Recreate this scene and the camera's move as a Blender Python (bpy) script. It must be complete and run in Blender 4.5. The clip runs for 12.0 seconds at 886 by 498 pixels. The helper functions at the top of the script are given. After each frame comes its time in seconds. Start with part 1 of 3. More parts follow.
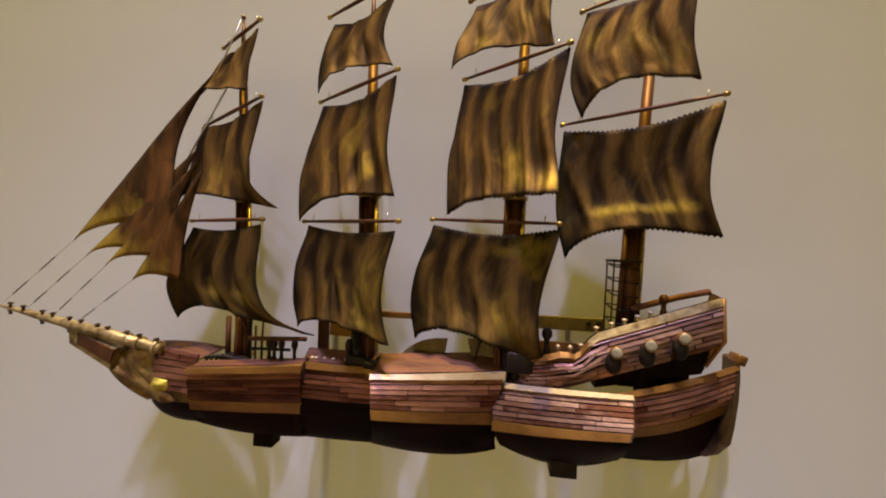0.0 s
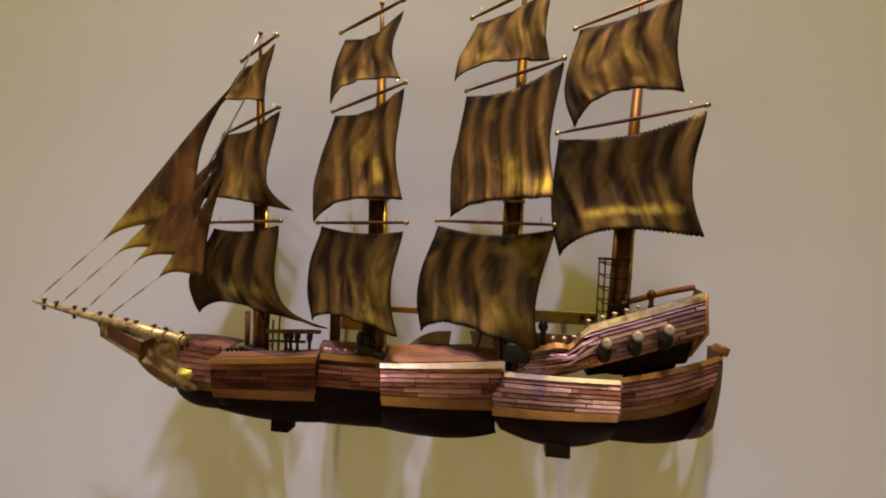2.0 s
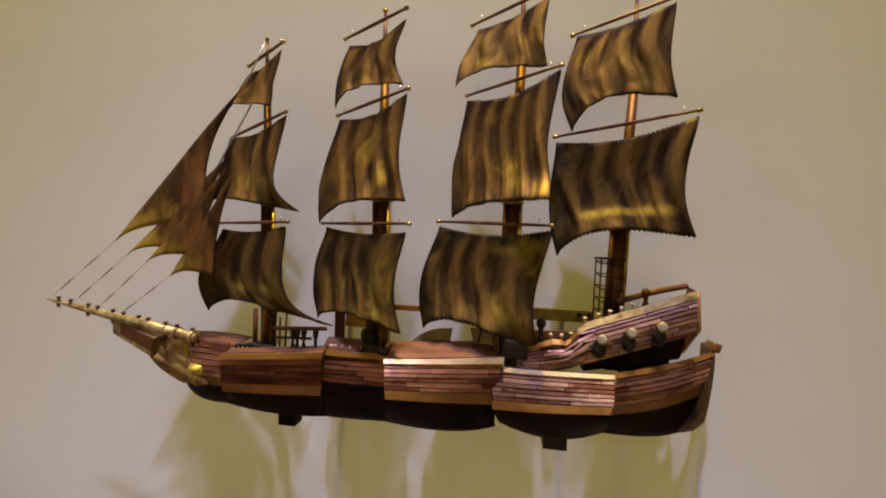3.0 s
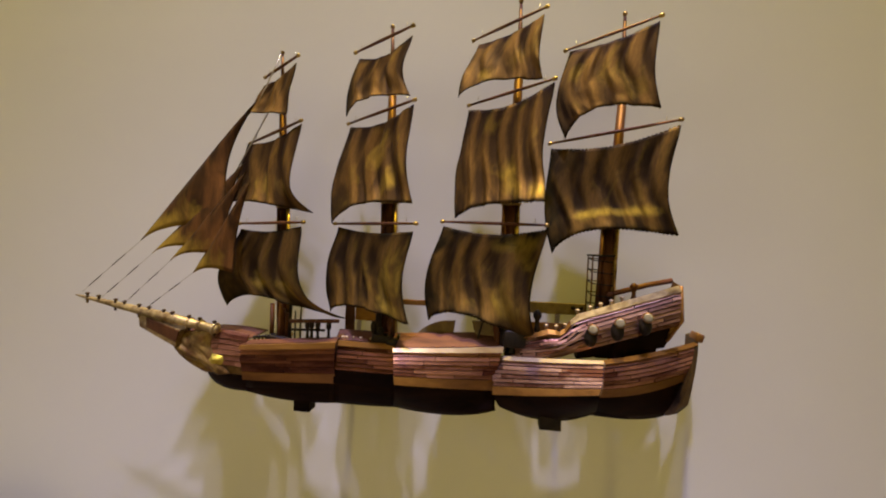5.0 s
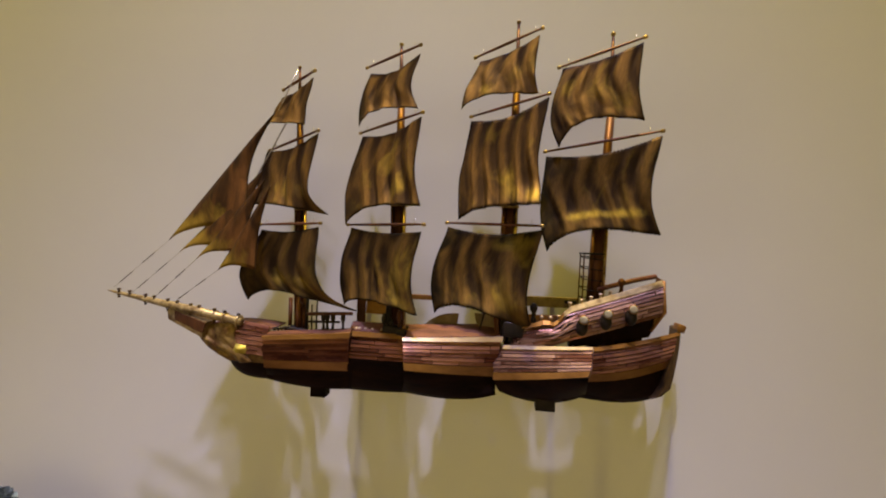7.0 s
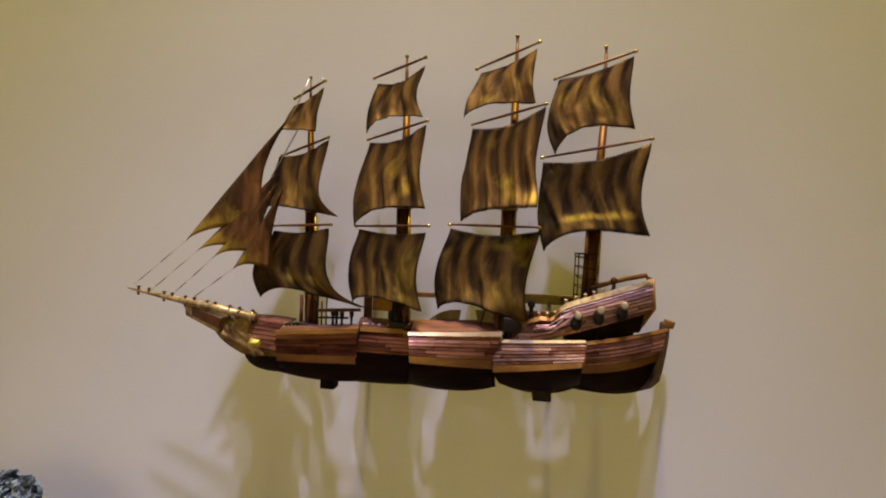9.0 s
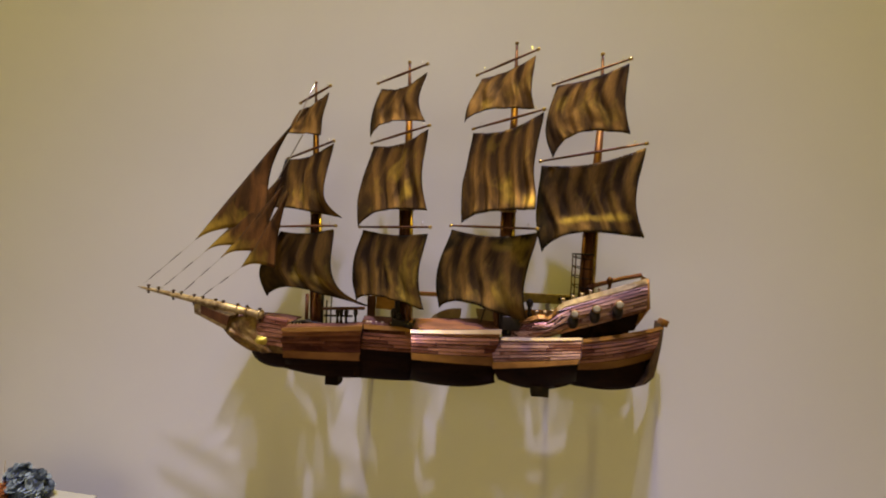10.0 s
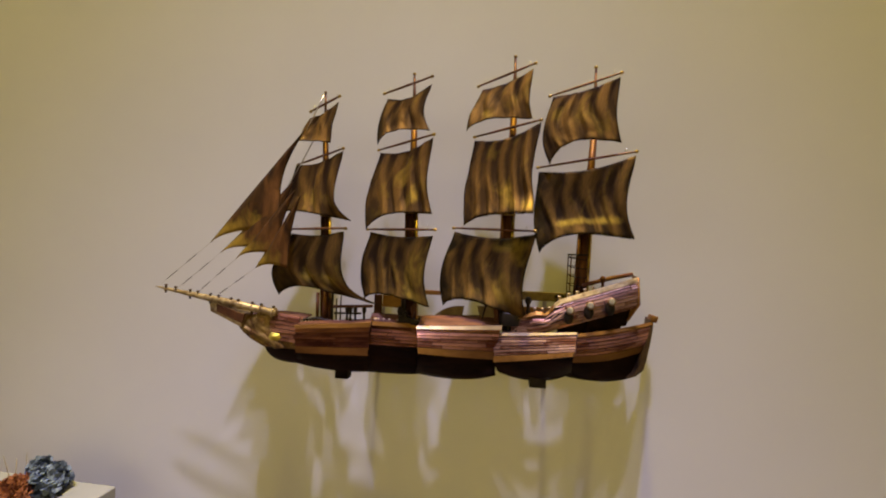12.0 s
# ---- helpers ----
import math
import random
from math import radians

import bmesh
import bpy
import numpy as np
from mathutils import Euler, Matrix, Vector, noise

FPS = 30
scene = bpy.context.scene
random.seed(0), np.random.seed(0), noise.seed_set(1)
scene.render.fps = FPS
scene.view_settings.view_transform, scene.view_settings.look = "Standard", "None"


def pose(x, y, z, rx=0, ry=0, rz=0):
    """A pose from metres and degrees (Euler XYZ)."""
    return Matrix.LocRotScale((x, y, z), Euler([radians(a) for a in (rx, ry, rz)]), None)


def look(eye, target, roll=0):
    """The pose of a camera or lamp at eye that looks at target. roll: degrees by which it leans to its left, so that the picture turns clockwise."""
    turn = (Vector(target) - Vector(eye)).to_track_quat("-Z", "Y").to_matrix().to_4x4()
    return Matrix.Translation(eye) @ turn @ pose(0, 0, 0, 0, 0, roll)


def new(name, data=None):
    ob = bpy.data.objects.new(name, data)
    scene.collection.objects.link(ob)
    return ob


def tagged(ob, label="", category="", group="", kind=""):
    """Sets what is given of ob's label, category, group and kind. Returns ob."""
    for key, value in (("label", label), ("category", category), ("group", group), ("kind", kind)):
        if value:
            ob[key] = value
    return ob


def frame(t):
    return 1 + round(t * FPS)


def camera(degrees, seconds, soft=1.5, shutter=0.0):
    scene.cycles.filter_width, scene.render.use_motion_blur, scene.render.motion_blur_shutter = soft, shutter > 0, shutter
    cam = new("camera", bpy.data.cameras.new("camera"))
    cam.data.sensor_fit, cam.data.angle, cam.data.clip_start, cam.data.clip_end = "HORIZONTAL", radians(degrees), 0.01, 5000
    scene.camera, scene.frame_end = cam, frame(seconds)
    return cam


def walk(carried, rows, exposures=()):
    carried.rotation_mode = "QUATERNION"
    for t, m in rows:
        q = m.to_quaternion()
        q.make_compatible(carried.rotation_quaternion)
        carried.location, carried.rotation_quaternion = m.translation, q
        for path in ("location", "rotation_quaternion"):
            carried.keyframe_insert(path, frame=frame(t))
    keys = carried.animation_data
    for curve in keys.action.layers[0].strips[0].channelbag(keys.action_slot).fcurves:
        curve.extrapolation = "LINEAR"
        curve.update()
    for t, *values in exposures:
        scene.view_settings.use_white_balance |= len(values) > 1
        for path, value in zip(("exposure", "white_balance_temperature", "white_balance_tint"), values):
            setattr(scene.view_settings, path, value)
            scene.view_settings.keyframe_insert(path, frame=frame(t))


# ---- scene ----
cam = camera(98.0, 12.0, soft=2.0)
PATH = [
    (0, (0.093, -0.583, 1.572), (-0.184, 1.398, 1.56), 2.0),
    (0.5, (0.093, -0.594, 1.572), (-0.186, 1.386, 1.561), 1.9),
    (1, (0.093, -0.603, 1.57), (-0.185, 1.377, 1.563), 1.9),
    (1.5, (0.094, -0.614, 1.571), (-0.188, 1.366, 1.56), 1.9),
    (2, (0.095, -0.622, 1.571), (-0.189, 1.358, 1.559), 1.9),
    (2.5, (0.095, -0.632, 1.573), (-0.189, 1.347, 1.554), 1.8),
    (3, (0.097, -0.64, 1.573), (-0.192, 1.339, 1.553), 1.9),
    (5, (0.097, -0.685, 1.568), (-0.189, 1.294, 1.556), 1.8),
    (5.5, (0.097, -0.701, 1.568), (-0.19, 1.278, 1.555), 1.8),
    (6, (0.096, -0.715, 1.568), (-0.186, 1.265, 1.553), 1.8),
    (6.5, (0.097, -0.73, 1.565), (-0.187, 1.249, 1.557), 1.8),
    (7, (0.096, -0.742, 1.563), (-0.186, 1.238, 1.56), 1.8),
    (9, (0.096, -0.782, 1.56), (-0.185, 1.198, 1.566), 1.9),
    (9.5, (0.097, -0.793, 1.562), (-0.186, 1.187, 1.563), 1.9),
    (10, (0.097, -0.804, 1.561), (-0.185, 1.176, 1.566), 2.0),
    (10.5, (0.097, -0.816, 1.561), (-0.185, 1.164, 1.568), 2.0),
    (11, (0.094, -0.826, 1.561), (-0.18, 1.155, 1.569), 2.0),
    (11.5, (0.092, -0.84, 1.563), (-0.178, 1.141, 1.566), 1.9),
    (12, (0.09, -0.85, 1.562), (-0.175, 1.132, 1.569), 1.9),
]
walk(cam, [(t, look(eye, aim, roll)) for t, eye, aim, roll in PATH])

# ---- world and light ----
world = bpy.data.worlds.new("room_air")
scene.world = world
world.use_nodes = True
world.node_tree.nodes["Background"].inputs["Color"].default_value = (0.9, 0.75, 0.5, 1)
world.node_tree.nodes["Background"].inputs["Strength"].default_value = 0.02
scene.view_settings.exposure = 0.0


def spot(name, eye, aim, watts, colour, size, cone, blend):
    """A round ceiling spot lamp."""
    data = bpy.data.lights.new(name, "SPOT")
    data.energy, data.color, data.shadow_soft_size = watts, colour, size
    data.spot_size, data.spot_blend = radians(cone), blend
    ob = new(name, data)
    ob.matrix_world = look(eye, aim)
    return ob


COOL = (0.63, 0.61, 1.08)
spot("ceiling_spot", (0.42, -1.88, 6.7), (0.04, -1.82, 0.0), 1070, COOL, 0.06, 46, 1.0)
spot("ceiling_spot", (0.04, -1.54, 6.7), (-0.12, -1.47, 0.0), 1650, COOL, 0.06, 46, 1.0)
spot("ceiling_spot", (-0.26, -1.84, 6.7), (-0.30, -1.78, 0.0), 1240, COOL, 0.06, 46, 1.0)
# Unseen yellow fill, added to warm the sail gaps and the hull's shadow.
spot("warm_fill_spot", (0.12, -0.52, 6.7), (0.0, -0.05, 1.3), 1480, (0.99, 0.81, 0.12), 0.08, 56, 0.9)


def panel(name, eye, aim, watts, colour, w, h):
    """A flat luminous panel, used as unseen fill light."""
    data = bpy.data.lights.new(name, "AREA")
    data.shape, data.size, data.size_y = "RECTANGLE", w, h
    data.energy, data.color = watts, colour
    new(name, data).matrix_world = look(eye, aim)


# Two added warm fills without fixtures: overhead and from across the room.
panel("overhead_fill", (0.0, -2.3, 6.75), (0.0, -1.9, 0.0), 6, (0.96, 0.88, 0.16), 3.0, 1.8)
panel("front_fill", (0.0, -3.9, 1.6), (-0.2, 0.0, 1.45), 14, (1.0, 0.83, 0.22), 4.2, 2.6)
# Unseen cool panel, added so the aft hull planks catch a sheen.
panel("side_fill", (-2.44, -1.95, 2.25), (0.1, -0.2, 1.4), 7.5, (0.97, 0.92, 0.97), 0.55, 0.9)


# ---- materials ----
def material(name, a, b, rough=(0.4, 0.6), metal=0.0, scale=40, stretch=(1, 1, 1), bump=0.1, fine=300, lo=0.35, hi=0.7, vary=0.0, spec=0.5, detail=4, warp=0.0, blend=0.3, coords="Object", third=None):
    """Two colours mixed by a broad and a fine noise; the same noise drives roughness and relief."""
    m = bpy.data.materials.new(name)
    m.use_nodes = True
    nt = m.node_tree
    n, l = nt.nodes, nt.links
    bsdf = n["Principled BSDF"]
    co = n.new("ShaderNodeTexCoord")
    mp = n.new("ShaderNodeMapping")
    mp.inputs["Scale"].default_value = stretch
    l.new(co.outputs[coords], mp.inputs["Vector"])
    big = n.new("ShaderNodeTexNoise")
    big.inputs["Scale"].default_value, big.inputs["Detail"].default_value, big.inputs["Distortion"].default_value = scale, detail, warp
    small = n.new("ShaderNodeTexNoise")
    small.inputs["Scale"].default_value, small.inputs["Detail"].default_value = fine, 3
    l.new(mp.outputs[0], big.inputs["Vector"])
    l.new(mp.outputs[0], small.inputs["Vector"])
    add = n.new("ShaderNodeMix")
    add.inputs["Factor"].default_value = blend
    l.new(big.outputs["Fac"], add.inputs["A"])
    l.new(small.outputs["Fac"], add.inputs["B"])
    ramp = n.new("ShaderNodeMapRange")
    ramp.inputs["From Min"].default_value, ramp.inputs["From Max"].default_value = lo, hi
    l.new(add.outputs["Result"], ramp.inputs["Value"])
    mix = n.new("ShaderNodeMix")
    mix.data_type = "RGBA"
    mix.inputs["A"].default_value, mix.inputs["B"].default_value = (*a, 1), (*b, 1)
    fac = ramp.outputs["Result"]
    if vary:
        info = n.new("ShaderNodeObjectInfo")
        mul = n.new("ShaderNodeMath")
        mul.operation = "MULTIPLY_ADD"
        mul.inputs[1].default_value, mul.inputs[2].default_value = vary * 2, -vary
        l.new(info.outputs["Random"], mul.inputs[0])
        sm = n.new("ShaderNodeMath")
        sm.operation, sm.use_clamp = "ADD", True
        l.new(fac, sm.inputs[0])
        l.new(mul.outputs[0], sm.inputs[1])
        fac = sm.outputs[0]
    l.new(fac, mix.inputs["Factor"])
    colour = mix.outputs["Result"]
    if third:
        patchy = n.new("ShaderNodeTexNoise")
        patchy.inputs["Scale"].default_value, patchy.inputs["Detail"].default_value = scale * 1.3, 2
        l.new(co.outputs[coords], patchy.inputs["Vector"])
        pr = n.new("ShaderNodeMapRange")
        pr.inputs["From Min"].default_value, pr.inputs["From Max"].default_value, pr.inputs["To Max"].default_value = 0.5, 0.72, 0.75
        l.new(patchy.outputs["Fac"], pr.inputs["Value"])
        m3c = n.new("ShaderNodeMix")
        m3c.data_type = "RGBA"
        m3c.inputs["B"].default_value = (*third, 1)
        l.new(pr.outputs["Result"], m3c.inputs["Factor"])
        l.new(colour, m3c.inputs["A"])
        colour = m3c.outputs["Result"]
    l.new(colour, bsdf.inputs["Base Color"])
    rr = n.new("ShaderNodeMapRange")
    rr.inputs["To Min"].default_value, rr.inputs["To Max"].default_value = rough
    l.new(small.outputs["Fac"], rr.inputs["Value"])
    l.new(rr.outputs["Result"], bsdf.inputs["Roughness"])
    bsdf.inputs["Metallic"].default_value = metal
    bsdf.inputs["Specular IOR Level"].default_value = spec
    if bump:
        bp = n.new("ShaderNodeBump")
        bp.inputs["Strength"].default_value, bp.inputs["Distance"].default_value = bump, 0.002
        l.new(add.outputs["Result"], bp.inputs["Height"])
        l.new(bp.outputs[0], bsdf.inputs["Normal"])
    return m


M_WALL = material("wall_paint", (0.69, 0.66, 0.62), (0.72, 0.69, 0.65), (0.7, 0.85), 0, 3, bump=0.05, fine=400)
M_CEIL = material("ceiling_paint", (0.78, 0.76, 0.72), (0.8, 0.78, 0.74), (0.8, 0.9), 0, 3, bump=0.03)
M_FLOOR = material("floor_boards", (0.055, 0.036, 0.020), (0.11, 0.072, 0.040), (0.4, 0.6), 0, 2, (1, 8, 1), 0.1, 60)


def sail_metal(name, dark, brown, gold, edge_dark):
    """Patinated brass sheet: painted-in fold shading, gold sheen and dark borders, each broken up by grain."""
    m = bpy.data.materials.new(name)
    m.use_nodes = True
    n, l = m.node_tree.nodes, m.node_tree.links
    bsdf = n["Principled BSDF"]
    co = n.new("ShaderNodeTexCoord")

    def grain(scale, stretch, detail, warp=0.0):
        mp = n.new("ShaderNodeMapping")
        mp.inputs["Scale"].default_value = stretch
        l.new(co.outputs["UV"], mp.inputs["Vector"])
        g = n.new("ShaderNodeTexNoise")
        g.inputs["Scale"].default_value, g.inputs["Detail"].default_value, g.inputs["Distortion"].default_value = scale, detail, warp
        l.new(mp.outputs[0], g.inputs["Vector"])
        return g.outputs["Fac"]

    def maths(op, a, b, c=None):
        q = n.new("ShaderNodeMath")
        q.operation = op
        for k, v in enumerate((a, b, c)):
            if isinstance(v, (int, float)):
                q.inputs[k].default_value = v
            elif v is not None:
                l.new(v, q.inputs[k])
        return q.outputs[0]

    def layer(name, breakup, weight, lo, hi):
        at = n.new("ShaderNodeAttribute")
        at.attribute_name = name
        v = maths("MULTIPLY_ADD", maths("SUBTRACT", breakup, 0.5), weight, at.outputs["Fac"])
        r = n.new("ShaderNodeMapRange")
        r.interpolation_type = "SMOOTHSTEP"
        r.inputs["From Min"].default_value, r.inputs["From Max"].default_value = lo, hi
        l.new(v, r.inputs["Value"])
        return r.outputs["Result"]

    def over(base, colour, fac):
        q = n.new("ShaderNodeMix")
        q.data_type = "RGBA"
        if isinstance(base, tuple):
            q.inputs["A"].default_value = (*base, 1)
        else:
            l.new(base, q.inputs["A"])
        q.inputs["B"].default_value = (*colour, 1)
        l.new(fac, q.inputs["Factor"])
        return q.outputs["Result"]

    streak = grain(22, (2.2, 0.45, 1), 3, 0.8)
    blotch = grain(26, (1.5, 0.8, 1), 3, 0.6)
    fine = grain(170, (2.0, 0.5, 1), 3)
    # Fold shading, then reflected gold, painted into the colour.
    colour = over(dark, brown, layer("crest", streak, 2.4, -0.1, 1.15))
    colour = over(colour, gold, layer("gold_tint", blotch, 1.9, 0.20, 1.15))
    # Darker towards the sheet's borders.
    colour = over(colour, edge_dark, layer("edge_dark", blotch, 1.8, 0.25, 1.2))
    tone = n.new("ShaderNodeMix")
    tone.data_type, tone.blend_type = "RGBA", "MULTIPLY"
    tone.inputs["Factor"].default_value = 0.45
    l.new(colour, tone.inputs["A"])
    l.new(maths("MULTIPLY_ADD", fine, 2.2, -0.1), tone.inputs["B"])
    l.new(tone.outputs["Result"], bsdf.inputs["Base Color"])
    l.new(maths("MULTIPLY_ADD", fine, 0.22, 0.57), bsdf.inputs["Roughness"])
    bsdf.inputs["Metallic"].default_value = 0.88
    bp = n.new("ShaderNodeBump")
    bp.inputs["Strength"].default_value, bp.inputs["Distance"].default_value = 0.35, 0.002
    l.new(maths("MULTIPLY_ADD", fine, 0.3, streak), bp.inputs["Height"])
    l.new(bp.outputs[0], bsdf.inputs["Normal"])
    return m


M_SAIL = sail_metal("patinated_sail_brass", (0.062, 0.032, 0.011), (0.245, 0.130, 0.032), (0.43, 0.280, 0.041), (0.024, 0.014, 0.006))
# Darker copy of the sail brass: shade of lower sails and mizzen painted in.
M_SHADESAIL = sail_metal("shaded_sail_brass", (0.040, 0.022, 0.008), (0.192, 0.106, 0.026), (0.38, 0.255, 0.037), (0.017, 0.012, 0.005))
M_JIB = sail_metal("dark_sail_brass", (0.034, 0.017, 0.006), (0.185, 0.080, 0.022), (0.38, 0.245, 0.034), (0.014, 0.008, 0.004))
M_PLANK = material("copper_plank", (0.12, 0.036, 0.020), (0.62, 0.30, 0.205), (0.36, 0.54), 0.85, 22, (0.6, 1, 3), 0.25, 160, 0.32, 0.84, 0.32)
# Lit copy of the plank copper: sheen of fourth panel and castle painted in.
M_LITPLANK = material("lit_copper_plank", (0.14, 0.050, 0.032), (0.70, 0.43, 0.355), (0.34, 0.50), 0.85, 22, (0.6, 1, 3), 0.25, 160, 0.30, 0.80, 0.34)
# Shaded copy of the plank copper: darker tone painted on two forward panels.
M_SHADEPLANK = material("shaded_copper_plank", (0.075, 0.022, 0.012), (0.42, 0.165, 0.090), (0.38, 0.55), 0.85, 22, (0.6, 1, 3), 0.25, 160, 0.32, 0.84, 0.34)
M_WALE = material("bronze_wale", (0.18, 0.078, 0.018), (0.40, 0.195, 0.050), (0.35, 0.5), 0.7, 18, (0.6, 1, 2), 0.2, 120, 0.3, 0.7)
M_POST = material("dark_stern_bronze", (0.03, 0.016, 0.007), (0.13, 0.070, 0.024), (0.4, 0.6), 0.6, 30, (1, 1, 0.5), 0.2, 120)
M_OLIVE = material("olive_brass", (0.15, 0.10, 0.045), (0.29, 0.205, 0.085), (0.5, 0.7), 0.4, 30, bump=0.2, fine=120)
M_RAIL = material("polished_rail", (0.44, 0.31, 0.18), (0.62, 0.49, 0.34), (0.50, 0.68), 0.8, 18, bump=0.2, fine=120)
M_DARK = material("blackened_hull", (0.005, 0.0025, 0.002), (0.026, 0.010, 0.006), (0.5, 0.7), 0.0, 20, (0.5, 1, 2), 0.2, 120, spec=0.06)
M_DECK = material("deck_copper", (0.08, 0.028, 0.014), (0.21, 0.080, 0.040), (0.5, 0.7), 0.2, 24, (0.4, 2, 1), 0.3, 140, vary=0.15, spec=0.3)
M_MAST = material("mast_copper", (0.060, 0.021, 0.008), (0.19, 0.072, 0.026), (0.44, 0.60), 0.65, 30, (1, 1, 0.4), 0.15, 150)
M_BRASS = material("brass", (0.14, 0.085, 0.025), (0.62, 0.42, 0.12), (0.25, 0.45), 0.9, 38, bump=0.3, fine=160, lo=0.4, hi=0.62)
M_BOW = material("bow_brass", (0.10, 0.050, 0.016), (0.48, 0.31, 0.085), (0.40, 0.58), 0.75, 42, bump=0.4, fine=150, lo=0.38, hi=0.68, third=(0.20, 0.075, 0.033))
M_GOLD = material("bright_gold_leaf", (0.50, 0.36, 0.04), (0.80, 0.66, 0.10), (0.4, 0.55), 0.6, 50, bump=0.4, fine=160)
M_SPAR = material("spar_brass", (0.16, 0.095, 0.035), (0.52, 0.39, 0.18), (0.42, 0.6), 0.7, 60, bump=0.5, fine=160, lo=0.36, hi=0.62)
M_BLACK = material("black_iron", (0.012, 0.009, 0.007), (0.04, 0.026, 0.018), (0.4, 0.6), 0.6, 60, bump=0.2)
M_WIRE = material("bright_wire", (0.45, 0.40, 0.32), (0.62, 0.56, 0.46), (0.25, 0.4), 0.9, 60, bump=0)
M_THREAD = material("dark_thread", (0.05, 0.04, 0.03), (0.12, 0.09, 0.07), (0.6, 0.8), 0, 90)
M_PORT = material("port_enamel", (0.20, 0.165, 0.10), (0.35, 0.30, 0.20), (0.45, 0.6), 0.1, 60, bump=0.2)
M_WHITE = material("white_lacquer", (0.24, 0.235, 0.22), (0.28, 0.27, 0.255), (0.4, 0.55), 0, 6, bump=0.05)
M_BLUE = material("blue_grey_petal", (0.045, 0.060, 0.085), (0.22, 0.27, 0.33), (0.6, 0.8), 0, 45, bump=0.2, lo=0.42, hi=0.62)
M_ORANGE = material("orange_petal", (0.16, 0.042, 0.010), (0.33, 0.110, 0.024), (0.7, 0.9), 0, 40, bump=0.2)
M_STEM = material("dry_stem", (0.12, 0.08, 0.04), (0.25, 0.2, 0.1), (0.6, 0.8), 0, 60)

# ---- building helpers ----
ROOT = Vector((-0.06, -0.086, 1.30))


def part(name, bm, mat, parent, label="", smooth=True, origin=ROOT):
    """Links a bmesh, given in world metres, as one mesh under a thing or a part."""
    me = bpy.data.meshes.new(name)
    bmesh.ops.translate(bm, verts=bm.verts, vec=-Vector(origin))
    bmesh.ops.recalc_face_normals(bm, faces=bm.faces)
    bm.to_mesh(me)
    bm.free()
    me.materials.append(mat)
    if smooth:
        for p in me.polygons:
            p.use_smooth = True
    ob = new(name, me)
    if parent is not None:
        ob.parent = parent
    else:
        ob.location = origin
    if label:
        tagged(ob, label)
    return ob


def thing(name, origin, label, category, group="", kind=""):
    ob = new(name)
    ob.location = origin
    ob.empty_display_size = 0.05
    return tagged(ob, label, category, group, kind)


def ring_faces(bm, rings, close=True, caps=True):
    for a, b in zip(rings, rings[1:]):
        k = len(a)
        for i in range(k if close else k - 1):
            bm.faces.new((a[i], a[(i + 1) % k], b[(i + 1) % k], b[i]))
    if caps:
        bm.faces.new(rings[0][::-1])
        bm.faces.new(rings[-1])


def tube(bm, pts, radii, segs=10, flat=1.0):
    """A tapered tube along points; flat squeezes it along y."""
    pts = [Vector(p) for p in pts]
    rings = []
    for i, p in enumerate(pts):
        d = (pts[min(i + 1, len(pts) - 1)] - pts[max(i - 1, 0)]).normalized()
        side = d.cross(Vector((0, 1, 0)))
        if side.length < 1e-4:
            side = Vector((1, 0, 0))
        side.normalize()
        up = side.cross(d).normalized()
        r = radii[i] if isinstance(radii, (list, tuple)) else radii
        rings.append([bm.verts.new(p + side * r * math.cos(2 * math.pi * k / segs) + up * r * flat * math.sin(2 * math.pi * k / segs)) for k in range(segs)])
    ring_faces(bm, rings)
    return bm


def box(bm, c, s, rot=None, bev=0.0):
    m = Matrix.Translation(c) @ (rot.to_4x4() if rot is not None else Matrix.Identity(4)) @ Matrix.Diagonal((*s, 1))
    r = bmesh.ops.create_cube(bm, size=1, matrix=m)
    if bev:
        es = list({e for v in r["verts"] for e in v.link_edges})
        bmesh.ops.bevel(bm, geom=es, offset=bev, segments=2, affect="EDGES", profile=0.5)
    return bm


def lathe(bm, base, profile, axis=Vector((0, 0, 1)), segs=12):
    """A turned piece: profile of (height along axis, radius)."""
    base, axis = Vector(base), axis.normalized()
    return tube(bm, [base + axis * h for h, _ in profile], [r for _, r in profile], segs)


def knob(bm, p, r, h):
    """A small turned belaying pin or bollard that stands on p."""
    return lathe(bm, p, [(0, r * 0.6), (h * 0.15, r * 0.75), (h * 0.3, r * 0.5), (h * 0.55, r * 0.55), (h * 0.68, r), (h * 0.85, r), (h, r * 0.45)], segs=8)


def bm_new():
    return bmesh.new()


# ---- room ----
def room_wall(name, c, s, mat, label):
    ob = part(name, box(bm_new(), (0, 0, 0), s), mat, None, "", False, (0, 0, 0))
    ob.location = c
    return tagged(ob, label, "wall" if "wall" in name else name, kind="structure")


room_wall("wall_north", (0, 0.06, 3.4), (5.2, 0.12, 6.9), M_WALL, "smooth beige painted plaster wall behind the ship")
room_wall("wall_south", (0, -4.06, 3.4), (5.2, 0.12, 6.9), M_WALL, "plain beige painted wall across the room")
room_wall("wall_west", (-2.56, -2.0, 3.4), (0.12, 4.0, 6.9), M_WALL, "plain beige painted side wall")
room_wall("wall_east", (2.56, -2.0, 3.4), (0.12, 4.0, 6.9), M_WALL, "plain beige painted side wall")
room_wall("floor", (0, -2.0, -0.05), (5.2, 4.4, 0.1), M_FLOOR, "brown wooden floor of the room")
room_wall("ceiling", (0, -2.0, 6.88), (5.2, 4.4, 0.1), M_CEIL, "plain white painted ceiling")

